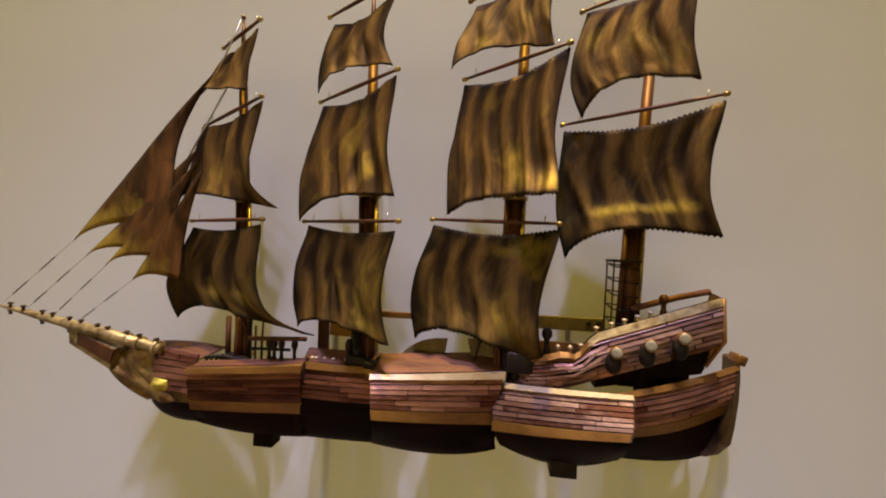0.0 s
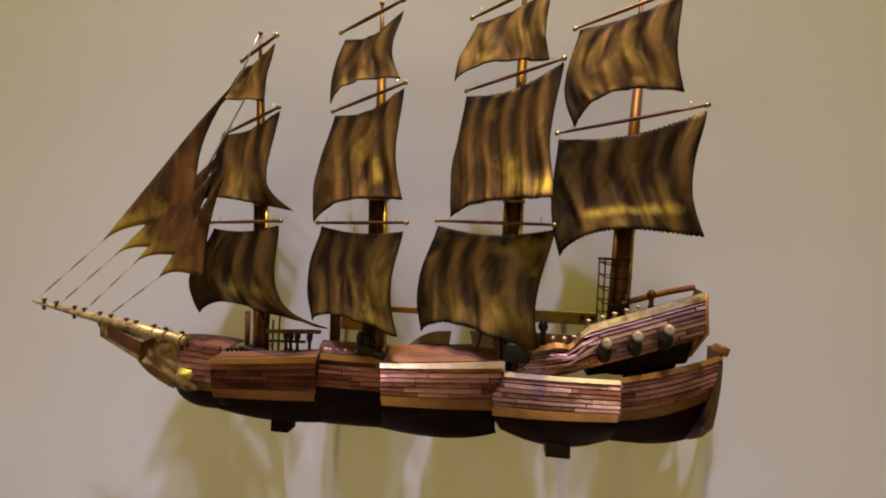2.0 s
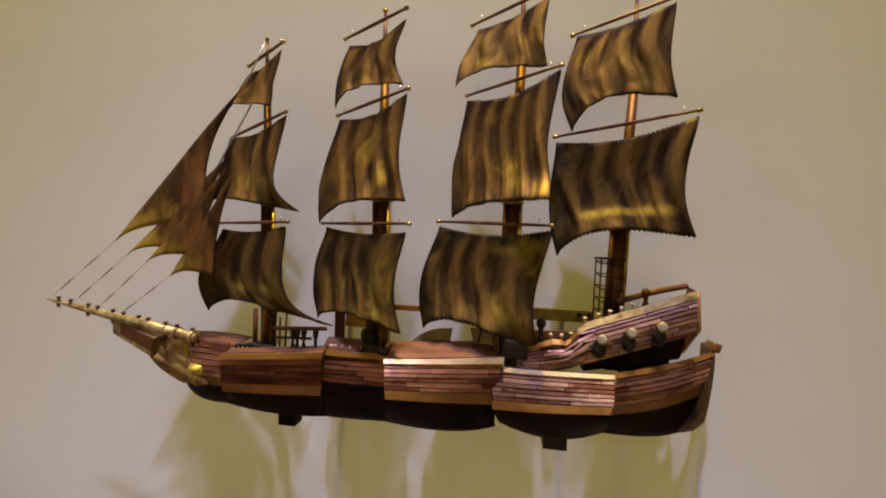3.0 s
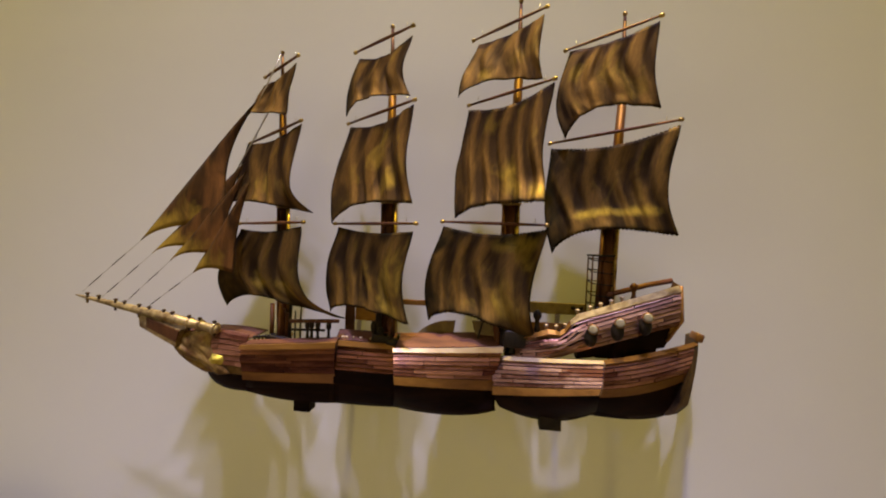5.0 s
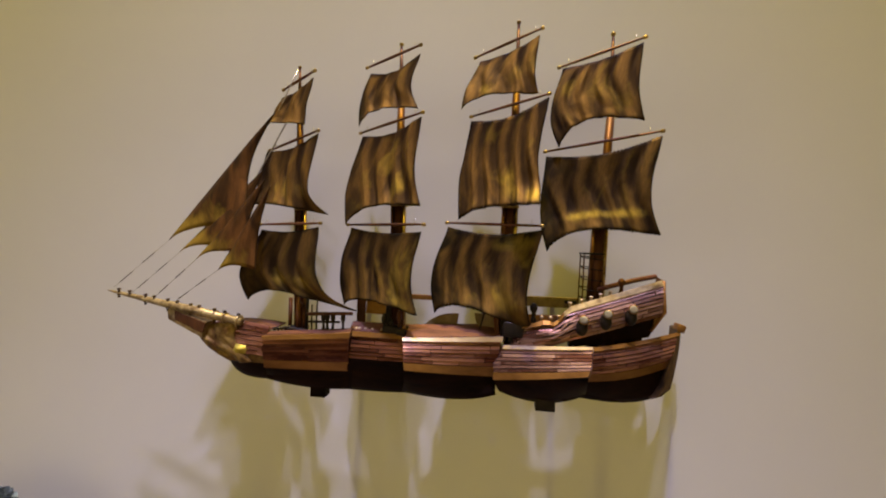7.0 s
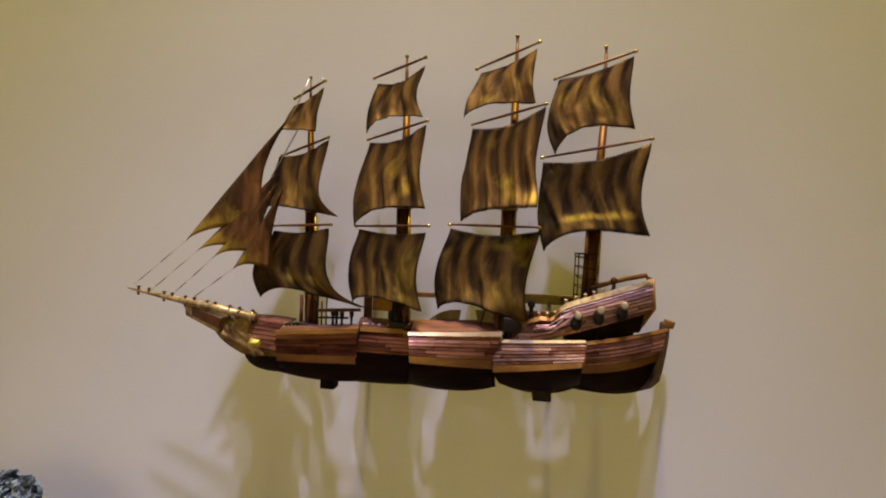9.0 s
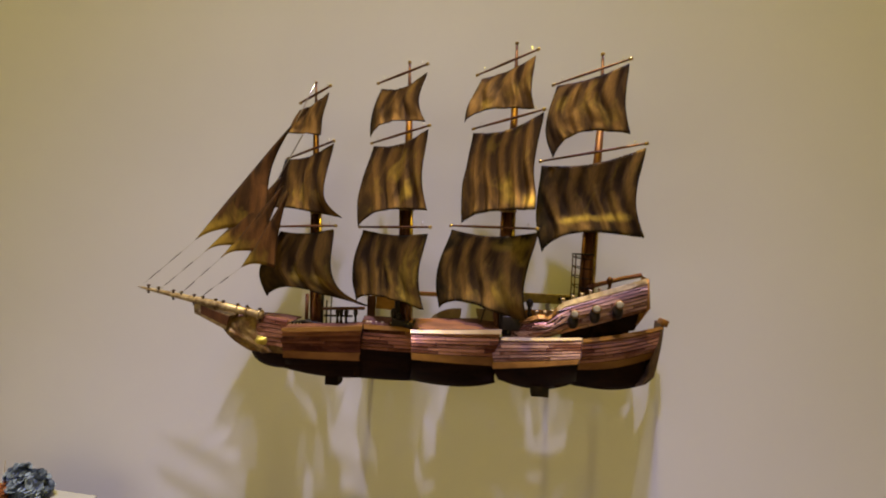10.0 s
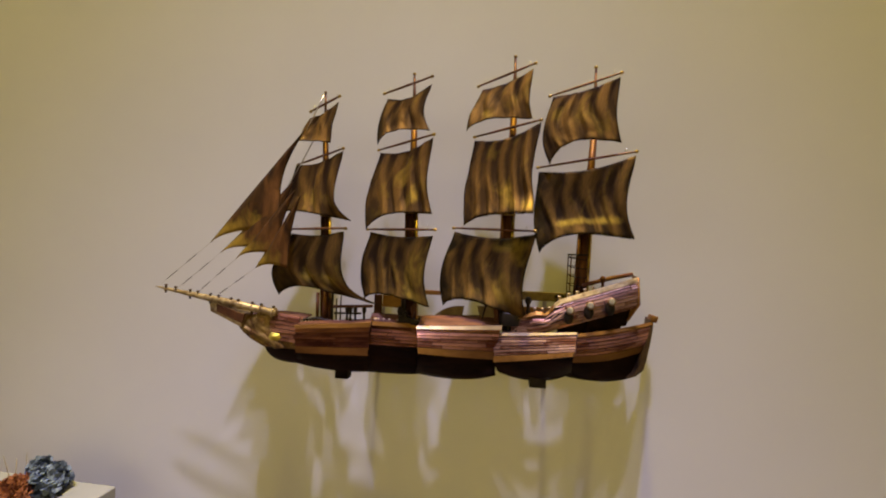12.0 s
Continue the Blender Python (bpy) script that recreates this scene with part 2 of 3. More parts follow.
# ---- the ship ----
ship = thing("ship_sculpture", ROOT, "copper and brass four-masted sailing ship wall sculpture", "ship sculpture")


def lerp(a, b, t):
    return Vector(a).lerp(Vector(b), t)


def sail(name, tl, tr, bl, br, left, right, arch, sag, belly, waves, mat=M_SAIL, teeth=0.0, label="", nu=64, nv=30, flare=0.004, corner=0.0, lip=0.0, sheens=(), edge_widths=(0.10, 0.03, 0.06, 0.04)):
    """A hanging sheet-metal sail between four corners. left, right: sideways bow of the edges; arch: rise of the foot;
    sag: dip of the head. Last come the places of painted gold sheen and the darkened widths along left, right, head and
    foot.
    """
    tl, tr, bl, br = Vector(tl), Vector(tr), Vector(bl), Vector(br)
    along = (tr - tl).normalized()
    out = along.cross(Vector((0, 0, 1))).normalized()
    if out.y > 0:
        out = -out
    bm = bm_new()
    crest, gold_tint, edge_dark = (bm.verts.layers.float.new(k) for k in ("crest", "gold_tint", "edge_dark"))
    ph = random.uniform(0, 6)
    grid = []
    for j in range(nv + 1):
        v = j / nv
        bow = math.sin(math.pi * v ** 1.25)
        row = []
        for i in range(nu + 1):
            u = i / nu
            p = lerp(lerp(tl, tr, u), lerp(bl, br, u), v)
            p.x += bow * (left * (1 - u) + right * u)
            foot = math.sin(math.pi * u ** 0.62)
            p.z += v ** 2 * arch * foot - (1 - v) ** 3 * sag * math.sin(math.pi * u)
            p -= out * belly * 0.55 * math.sin(math.pi * u) * math.sin(math.pi * v ** 1.1)
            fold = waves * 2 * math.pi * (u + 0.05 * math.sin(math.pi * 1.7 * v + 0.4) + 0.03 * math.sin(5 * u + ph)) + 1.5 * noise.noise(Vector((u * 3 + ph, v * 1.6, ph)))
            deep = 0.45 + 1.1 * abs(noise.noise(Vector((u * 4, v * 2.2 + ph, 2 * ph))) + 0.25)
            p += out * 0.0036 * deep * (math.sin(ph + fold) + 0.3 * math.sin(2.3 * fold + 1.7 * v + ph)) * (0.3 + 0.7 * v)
            e = max(0.0, (v - 0.72) / 0.28)
            p += out * (flare + corner * max(0.0, (u - 0.6) / 0.4)) * e * e
            b = min(max((v - 0.68) / 0.18, 0.0), 1.0)
            p += out * lip * b * b * (3 - 2 * b)
            if teeth and j in (0, nv) and i % 2:
                p.z += teeth if j == 0 else -teeth
            vert = bm.verts.new(p)
            # Painted shading: fold crests lighter, hollows darker.
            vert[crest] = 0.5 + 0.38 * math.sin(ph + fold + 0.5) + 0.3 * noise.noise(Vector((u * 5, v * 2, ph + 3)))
            # Painted gold sheen on crests and at the given places.
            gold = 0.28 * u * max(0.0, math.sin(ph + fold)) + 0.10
            for cu, cv, ru, rv, strength in sheens:
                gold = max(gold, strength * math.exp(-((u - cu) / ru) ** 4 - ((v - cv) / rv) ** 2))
            vert[gold_tint] = gold
            # Grows towards each of the four edges.
            vert[edge_dark] = max(math.exp(-d / w) for d, w in zip((u, 1 - u, v, 1 - v), edge_widths))
            row.append(vert)
        grid.append(row)
    ring_faces(bm, grid, close=False, caps=False)
    uv = bm.loops.layers.uv.new("sheet")
    spot_of = {}
    shift = random.uniform(0, 5)
    for j in range(nv + 1):
        for i in range(nu + 1):
            spot_of[grid[j][i]] = (shift + (tr - tl).length * i / nu, shift + (bl - tl).length * j / nv)
    for f in bm.faces:
        for lp in f.loops:
            lp[uv].uv = spot_of[lp.vert]
    ob = part(name, bm, mat, ship, label)
    mod = ob.modifiers.new("sheet", "SOLIDIFY")
    mod.thickness = 0.0014
    mod.offset = 0
    return ob


LOW, MID, TOP = "lower sail of rippled patinated brass in a painted shade tone", "tall middle sail of streaked patinated brass", "small upper sail of dark patinated brass"
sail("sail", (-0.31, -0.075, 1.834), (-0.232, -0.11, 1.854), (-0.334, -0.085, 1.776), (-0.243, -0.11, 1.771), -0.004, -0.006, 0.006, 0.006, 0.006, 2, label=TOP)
sail("sail", (-0.334, -0.08, 1.733), (-0.212, -0.125, 1.752), (-0.35, -0.09, 1.631), (-0.211, -0.13, 1.616), -0.004, -0.014, 0.006, 0.010, 0.010, 3, label=MID, corner=-0.036, sheens=((0.6, 0.7, 0.3, 0.3, 0.5),))
sail("sail", (-0.327, -0.10, 1.587), (-0.20, -0.14, 1.592), (-0.358, -0.078, 1.456), (-0.147, -0.15, 1.452), -0.030, -0.028, 0.024, 0.006, 0.014, 3, mat=M_SHADESAIL, label=LOW, corner=-0.042, sheens=((0.6, 0.75, 0.35, 0.16, 0.7),), edge_widths=(0.08, 0.03, 0.05, 0.10))
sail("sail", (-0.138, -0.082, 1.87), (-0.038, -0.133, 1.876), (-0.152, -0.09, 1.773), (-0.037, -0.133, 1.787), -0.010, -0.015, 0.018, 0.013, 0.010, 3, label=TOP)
sail("sail", (-0.147, -0.088, 1.757), (-0.030, -0.147, 1.770), (-0.164, -0.10, 1.599), (-0.024, -0.147, 1.628), -0.014, -0.012, 0.020, 0.012, 0.014, 4, label=MID, sheens=((0.75, 0.8, 0.16, 0.2, 0.65), (0.55, 0.4, 0.15, 0.3, 0.5)))
sail("sail", (-0.163, -0.088, 1.595), (-0.022, -0.16, 1.588), (-0.165, -0.10, 1.459), (-0.023, -0.16, 1.458), -0.016, -0.014, 0.014, 0.006, 0.016, 4, mat=M_SHADESAIL, label=LOW, sheens=((0.85, 0.5, 0.16, 0.4, 0.75), (0.8, 0.9, 0.2, 0.12, 0.8)), edge_widths=(0.10, 0.03, 0.14, 0.04))
sail("sail", (0.057, -0.086, 1.882), (0.152, -0.113, 1.908), (0.029, -0.098, 1.796), (0.153, -0.113, 1.814), -0.006, -0.006, 0.016, 0.006, 0.003, 3, label=TOP, flare=0.0, sheens=((0.72, 0.55, 0.16, 0.3, 0.6), (0.35, 0.75, 0.15, 0.2, 0.45)))
sail("sail", (0.044, -0.087, 1.780), (0.166, -0.14, 1.798), (0.032, -0.095, 1.612), (0.169, -0.14, 1.632), -0.008, -0.015, 0.014, 0.013, 0.014, 5, teeth=0.0022, label=MID, corner=0.036, sheens=((0.92, 0.90, 0.14, 0.10, 0.7), (0.6, 0.72, 0.13, 0.25, 0.75)))
sail("sail", (0.010, -0.09, 1.599), (0.165, -0.125, 1.596), (-0.006, -0.10, 1.454), (0.152, -0.13, 1.434), -0.016, -0.014, 0.022, 0.010, 0.018, 4, teeth=0.0022, mat=M_SHADESAIL, label=LOW, corner=-0.025, sheens=((0.75, 0.08, 0.25, 0.14, 0.8), (0.8, 0.55, 0.22, 0.4, 0.6)), edge_widths=(0.20, 0.03, 0.16, 0.10))
sail("sail", (0.1914, -0.095, 1.861), (0.305, -0.123, 1.884), (0.1882, -0.105, 1.730), (0.310, -0.123, 1.767), -0.016, -0.007, 0.030, 0.006, 0.004, 4, teeth=0.0016, label=TOP, flare=0.001, sheens=((0.14, 0.35, 0.09, 0.2, 0.7), (0.55, 0.4, 0.2, 0.3, 0.5), (0.8, 0.75, 0.15, 0.2, 0.6)), edge_widths=(0.16, 0.04, 0.07, 0.06))
# The gold band along this foot is a painted sheen.
sail("sail", (0.1695, -0.090, 1.7185), (0.336, -0.122, 1.742), (0.175, -0.100, 1.563), (0.338, -0.12, 1.594), -0.010, -0.014, 0.026, 0.012, 0.016, 5, teeth=0.0024, flare=0.001, lip=0.002, mat=M_SHADESAIL, label="broad mizzen sail of patinated brass, gold sheen painted at its foot", sheens=((0.55, 0.79, 0.42, 0.07, 1.0),), edge_widths=(0.27, 0.03, 0.06, 0.09))


def jib(a, b, c, hollow, foot, lead=0.013, skew=0.7):
    """A triangular staysail: head a, tack b, clew c."""
    a, b, c = Vector(a), Vector(b), Vector(c)
    bm = bm_new()
    crest, gold_tint, edge_dark = (bm.verts.layers.float.new(k) for k in ("crest", "gold_tint", "edge_dark"))
    n = 20
    grid = []
    for j in range(n + 1):
        v = j / n
        l, r = lerp(a, b, v), lerp(a, c, v)
        l.x += -lead * math.sin(math.pi * v)
        r.x += -hollow * math.sin(math.pi * v)
        row = []
        for i in range(n + 1):
            u = i / n
            p = lerp(l, r, u)
            p.z += foot * math.sin(math.pi * u ** skew) * v ** 3
            p.y -= 0.012 * math.sin(math.pi * u) * math.sin(math.pi * v * 0.9)
            vert = bm.verts.new(p)
            # Lighter aft and low, gold near the tack, darker along the edges.
            vert[crest] = 0.22 + 0.55 * u * v
            vert[gold_tint] = 1.2 * math.exp(-((1 - v) / 0.2) ** 2 - (u / 0.7) ** 2)
            vert[edge_dark] = max(math.exp(-u / 0.06), math.exp(-(1 - u) / 0.10), 0.5 * math.exp(-v / 0.3))
            row.append(vert)
        grid.append(row)
    ring_faces(bm, grid, close=False, caps=False)
    uv = bm.loops.layers.uv.new("sheet")
    for f in bm.faces:
        for lp in f.loops:
            lp[uv].uv = (lp.vert.co.x + a.z, lp.vert.co.z)
    bmesh.ops.remove_doubles(bm, verts=bm.verts, dist=1e-5)
    ob = part("staysail", bm, M_JIB, ship, "triangular dark bronze staysail over the bowsprit")
    mod = ob.modifiers.new("sheet", "SOLIDIFY")
    mod.thickness, mod.offset = 0.0012, 0


JIBS = [
    ((-0.312, -0.088, 1.806), (-0.497, -0.118, 1.563), (-0.336, -0.12, 1.594), 0.026, 0.012, 0.002),
    ((-0.330, -0.09, 1.700), (-0.469, -0.124, 1.542), (-0.352, -0.126, 1.552), 0.008, 0.010, 0.0),
    ((-0.322, -0.10, 1.68), (-0.430, -0.130, 1.531), (-0.346, -0.131, 1.546), 0.004, 0.008, 0.0),
    ((-0.306, -0.11, 1.664), (-0.384, -0.134, 1.514), (-0.316, -0.132, 1.516), 0.006, 0.008, 0.0, 0.9),
]
for j in JIBS:
    jib(*j)


def stay(a, b, r=0.0006, sleeves=()):
    """A thin bright wire; sleeves: stretches of it that are wrapped in dark thread."""
    w = part("stay_wire", tube(bm_new(), [a, b], r, 6), M_WIRE, ship)
    for t0, t1 in sleeves:
        part("wrapping", tube(bm_new(), [lerp(a, b, t) for t in (t0, t0 + 0.03, t1 - 0.03, t1)], [r, r * 2.1, r * 2.1, r], 6), M_THREAD, w, "dark thread wrapping")


for (a, b, c, *_), foot in zip(JIBS, ((-0.607, -0.120, 1.472), (-0.566, -0.122, 1.464), (-0.518, -0.124, 1.458), (-0.478, -0.126, 1.450))):
    stay(b, foot, 0.0004, ((0.26, 0.50), (0.66, 0.90)))
stay((-0.318, -0.085, 1.79), (-0.272, -0.085, 1.885), 0.0012)
stay((-0.345, -0.095, 1.68), (-0.290, -0.086, 1.790), 0.0012)


def yard(a, b, mast):
    """A tapered spar with end caps and two lifting lugs."""
    a, b = Vector(a), Vector(b)
    bm = bm_new()
    tube(bm, [lerp(a, b, t) for t in (-0.02, 0, 0.25, 0.5, 0.75, 1, 1.02)], [0.001, 0.0016, 0.0022, 0.0025, 0.0022, 0.0016, 0.001], 8)
    y = part("yard", bm, M_MAST, mast)
    for t in (-0.01, 1.01):
        p, d = lerp(a, b, t), (b - a).normalized()
        part("yard_end", lathe(bm_new(), p - d * 0.004, [(0, 0.0016), (0.001, 0.0029), (0.006, 0.0029), (0.007, 0.0016)], d, 8), M_BRASS, mast)
    for t in (0.1, 0.9):
        p = lerp(a, b, t)
        part("yard_lug", tube(bm_new(), [p, p + Vector((0.001, 0, 0.009))], 0.0007, 5), M_WIRE, mast)


def mast_of(foot, cap, doubling, head, r):
    """Lower mast of two tubes round a flat core, a topmast and a pole."""
    foot, cap, doubling, head = map(Vector, (foot, cap, doubling, head))
    bm = bm_new()
    tube(bm, [foot, lerp(foot, cap, 0.5), cap], [r * 0.72, r * 0.68, r * 0.62], 14)
    m = part("mast", bm, M_MAST, ship, "stepped copper mast with brass tubes")
    for s in (-1, 1):
        o = Vector((s * r * 0.8, -r * 0.3, 0))
        part("mast_tube", tube(bm_new(), [foot + o, cap + o * 0.92], [r * 0.3, r * 0.26], 10), M_BRASS if s > 0 else M_MAST, m)
    for t in (0.02, 0.98):
        p = lerp(foot, cap, t)
        part("mast_band", lathe(bm_new(), p - Vector((0, 0, 0.002)), [(0, r), (0.0005, r * 1.15), (0.0045, r * 1.15), (0.005, r)], segs=16), M_BRASS, m)
    part("topmast", tube(bm_new(), [cap - Vector((0, 0, 0.01)), lerp(cap, doubling, 0.5), doubling + Vector((0, 0, 0.012))], [r * 0.62, r * 0.56, r * 0.48], 12), M_MAST, m)
    part("mast_pole", tube(bm_new(), [doubling, lerp(doubling, head, 0.6), head], [r * 0.32, r * 0.26, r * 0.16], 8), M_MAST, m)
    part("mast_cap", lathe(bm_new(), head - Vector((0, 0, 0.003)), [(0, r * 0.18), (0.001, r * 0.27), (0.004, r * 0.27), (0.005, r * 0.12)], segs=8), M_BRASS, m)
    return m


m1 = mast_of((-0.252, -0.085, 1.408), (-0.260, -0.085, 1.63), (-0.268, -0.085, 1.778), (-0.271, -0.085, 1.885), 0.0115)
yard((-0.307, -0.075, 1.849), (-0.232, -0.105, 1.868), m1)
yard((-0.327, -0.08, 1.735), (-0.211, -0.129, 1.755), m1)
yard((-0.328, -0.10, 1.596), (-0.195, -0.144, 1.598), m1)
m2 = mast_of((-0.072, -0.086, 1.414), (-0.078, -0.086, 1.64), (-0.079, -0.086, 1.805), (-0.082, -0.086, 1.918), 0.0135)
yard((-0.143, -0.082, 1.881), (-0.038, -0.133, 1.890), m2)
yard((-0.149, -0.088, 1.763), (-0.029, -0.147, 1.776), m2)
yard((-0.167, -0.088, 1.600), (-0.019, -0.16, 1.599), m2)
m3 = mast_of((0.111, -0.085, 1.421), (0.114, -0.085, 1.64), (0.119, -0.085, 1.817), (0.119, -0.085, 1.947), 0.0135)
yard((0.050, -0.086, 1.890), (0.155, -0.113, 1.919), m3)
yard((0.046, -0.087, 1.789), (0.165, -0.14, 1.803), m3)
yard((0.011, -0.09, 1.607), (0.162, -0.125, 1.603), m3)
m4 = mast_of((0.257, -0.066, 1.440), (0.264, -0.066, 1.612), (0.2756, -0.066, 1.785), (0.2756, -0.066, 1.931), 0.0135)
yard((0.1876, -0.095, 1.864), (0.306, -0.123, 1.892), m4)
yard((0.1705, -0.090, 1.728), (0.335, -0.122, 1.750), m4)


def lattice(c, top, bottom, w, d, mast):
    """The wire cage with rungs round a mast's foot."""
    n = 5
    for x in (-1, 1):
        for y in (-1, 1):
            part("shroud", tube(bm_new(), [(c[0] + x * w * 1.12, c[1] + y * d, bottom), (c[0] + x * w, c[1] + y * d, top)], 0.0011, 6), M_MAST, mast)
    for i in range(n):
        z = bottom + (top - bottom) * (i + 0.6) / n
        bm = bm_new()
        cs = [(c[0] - w * 1.05, c[1] - d, z), (c[0] + w * 1.05, c[1] - d, z - 0.003), (c[0] + w * 1.05, c[1] + d, z), (c[0] - w * 1.05, c[1] + d, z + 0.003), (c[0] - w * 1.05, c[1] - d, z)]
        for a, b in zip(cs, cs[1:]):
            tube(bm, [a, b], 0.0009, 5)
        part("ratline", bm, M_BLACK, mast)
    bm = box(bm_new(), (c[0], c[1], top), (w * 2.3, d * 2.3, 0.003), bev=0.0008)
    part("mast_top", bm, M_BLACK, mast)


lattice((0.251, -0.070), 1.562, 1.475, 0.0145, 0.015, m4)


# ---- hull ----
def patch(tl, tr, bl, br, bulge=0.006, rise=None, droop=0.0):
    """A side of the hull as a function of u (fore to aft) and v (rail to wale)."""
    def at(u, v):
        p = lerp(lerp(tl, tr, u), lerp(bl, br, u), v)
        p.y -= bulge * math.sin(math.pi * min(max(v * 0.8 + 0.1, 0), 1)) + 0.35 * bulge * math.sin(math.pi * min(max(u, 0), 1))
        p.z -= droop * math.sin(math.pi * min(max(u, 0), 1)) * (0.3 + 0.7 * v)
        if rise:
            p.z += rise(u) * (1 - v)
        return p
    return at


def strip(at, u0, u1, v0, v1, t0, t1, segs=5):
    """A board that follows a side: t0 proud at its upper edge, t1 at its lower edge."""
    bm = bm_new()
    rings = []
    for i in range(segs + 1):
        u = u0 + (u1 - u0) * i / segs
        a, b = at(u, v0), at(u, v1)
        du = at(min(u + 0.02, 1.02), v0) - at(u - 0.02, v0)
        out = (b - a).cross(du).normalized()
        if out.y > 0:
            out = -out
        rings.append([bm.verts.new(q) for q in (a + out * t0, b + out * t1, b - out * 0.002, a - out * 0.002)])
    ring_faces(bm, rings)
    return bm


def planking(panel, at, rows, v0, v1, cuts, tilt=0.0010, joint=0.16, fore=0.0, mat=M_PLANK):
    """Rows of boards, each an object of its own, proud of one panel of the hull with dark joints between."""
    for r in range(rows):
        a, b = v0 + (v1 - v0) * r / rows, v0 + (v1 - v0) * (r + 1) / rows
        us = [fore * (0.6 + 0.8 * random.random())] + [fore + (1 - fore) * (c + random.uniform(0.15, 0.85)) / cuts for c in range(cuts)] + [1.0]
        for u0, u1 in zip(us, us[1:]):
            k = random.uniform(0.0, 0.0010)
            gap = joint * random.uniform(0.7, 1.3) * (b - a)
            part("plank", strip(at, u0 + 0.003, u1 - 0.003, a, b - gap, 0.0012 + k, 0.0012 + tilt + k, 4), mat, panel, smooth=False)


def hull_side(at, rows, cuts, v_wale=0.76, wale=True, rail=True, cap=M_RAIL, tilt=0.0010, joint=0.16, mat=M_PLANK):
    bm = strip(at, 0, 1, 0.0, 1.0, 0.0, 0.0, 10)
    panel = part("hull_panel", bm, M_DARK, ship, "overlapping hull panel of copper planks")
    planking(panel, at, rows, 0.09 if rail else 0.0, v_wale, cuts, tilt, joint, mat=mat)
    if wale:
        part("wale", strip(at, 0, 1, v_wale, 1.0, 0.0025, 0.0045, 12), M_WALE, panel, "broad bronze wale board", smooth=False)
    if rail:
        part("rail", strip(at, -0.005, 1.005, -0.03, 0.09, 0.0035, 0.0050, 12), cap, panel, "metal cap rail", smooth=False)
    return panel


def bowl(at, keel, thick=0.022, u0=0.0, u1=1.0, drop=0.0, camber=0.011):
    """Solid hull body under a panel: deck, side, rounded bilge down to the keel, and up again to the back."""
    bm = bm_new()
    rings = []
    k0, k1, k2 = map(Vector, keel)
    n = 10
    camber = camber if drop < 0.2 else -0.002
    for i in range(n + 1):
        s = i / n
        u = u0 + (u1 - u0) * s
        top, low = at(u, drop), at(u, 0.98)
        rear = min(-0.004, top.y + thick)
        top.y += 0.0035
        low.y += 0.0035
        k = k0 * (1 - s) ** 2 + (k1 * 2 - (k0 + k2) / 2) * 2 * s * (1 - s) + k2 * s ** 2
        ring = [top, lerp(top, low, 0.5), low]
        for j in range(1, 6):
            f = j / 6
            ring.append(Vector((low.x + (k.x - low.x) * f ** 2, low.y + (k.y - low.y) * f ** 1.7, low.z + (k.z - low.z) * f)))
        ring.append(Vector(k))
        for j in range(1, 5):
            th = math.pi / 2 * j / 5
            ring.append(Vector((k.x + (low.x - k.x) * math.sin(th), k.y + (rear - k.y) * math.sin(th), k.z + (low.z - k.z) * (1 - math.cos(th)))))
        ring += [Vector((low.x, rear, low.z)), Vector((top.x, rear, top.z + camber - 0.003))]
        rings.append([bm.verts.new(q) for q in ring])
    ring_faces(bm, rings)
    ob = part("hull_bottom", bm, M_DARK, ship, "blackened rounded lower hull")
    for i in range(9):
        bm = bm_new()
        a, b = i / 9, (i + 0.94) / 9
        q = []
        for u, f in ((u0 + 0.01, a), (u1 - 0.01, a), (u1 - 0.01, b), (u0 + 0.01, b)):
            p = at(u, drop)
            rear = min(-0.004, p.y + thick)
            q.append(Vector((p.x, p.y + 0.004 + (rear - p.y - 0.006) * f, p.z + (camber + 0.002) * math.sin(1.4 * f))))
        lo = [bm.verts.new(p) for p in q]
        hi = [bm.verts.new(p + Vector((0, 0, 0.002))) for p in q]
        bm.faces.new(hi)
        for k in range(4):
            bm.faces.new((lo[k], lo[(k + 1) % 4], hi[(k + 1) % 4], hi[k]))
        part("deck_board", bm, M_DECK, ob, smooth=False)
    return ob


S1 = patch((-0.287, -0.145, 1.407), (-0.141, -0.133, 1.418), (-0.290, -0.133, 1.354), (-0.150, -0.108, 1.351), 0.006)
S2 = patch((-0.150, -0.118, 1.417), (-0.046, -0.118, 1.417), (-0.150, -0.118, 1.352), (-0.046, -0.118, 1.352), 0.005)
S3 = patch((-0.047, -0.150, 1.419), (0.107, -0.112, 1.422), (-0.042, -0.160, 1.374), (0.094, -0.106, 1.359), 0.005)
S4 = patch((0.093, -0.094, 1.403), (0.231, -0.180, 1.429), (0.097, -0.116, 1.356), (0.221, -0.206, 1.398), 0.010)
S5 = patch((0.222, -0.145, 1.419), (0.397, -0.046, 1.433), (0.222, -0.140, 1.374), (0.386, -0.058, 1.386), 0.012, droop=0.007)
for at, rows, cuts, cap, tilt, joint, mat in ((S1, 8, 1, M_WALE, 0.0006, 0.14, M_SHADEPLANK), (S3, 6, 2, M_RAIL, 0.0009, 0.16, M_PLANK), (S4, 6, 2, M_RAIL, 0.0005, 0.20, M_LITPLANK), (S5, 6, 2, M_WALE, 0.0010, 0.20, M_PLANK)):
    hull_side(at, rows, cuts, cap=cap, tilt=tilt, joint=joint, mat=mat)
hull_side(S2, 6, 1, v_wale=0.66, wale=False, cap=M_WALE, mat=M_SHADEPLANK)
bowl(S1, ((-0.303, -0.110, 1.323), (-0.228, -0.105, 1.312), (-0.150, -0.105, 1.315)), camber=0.001)
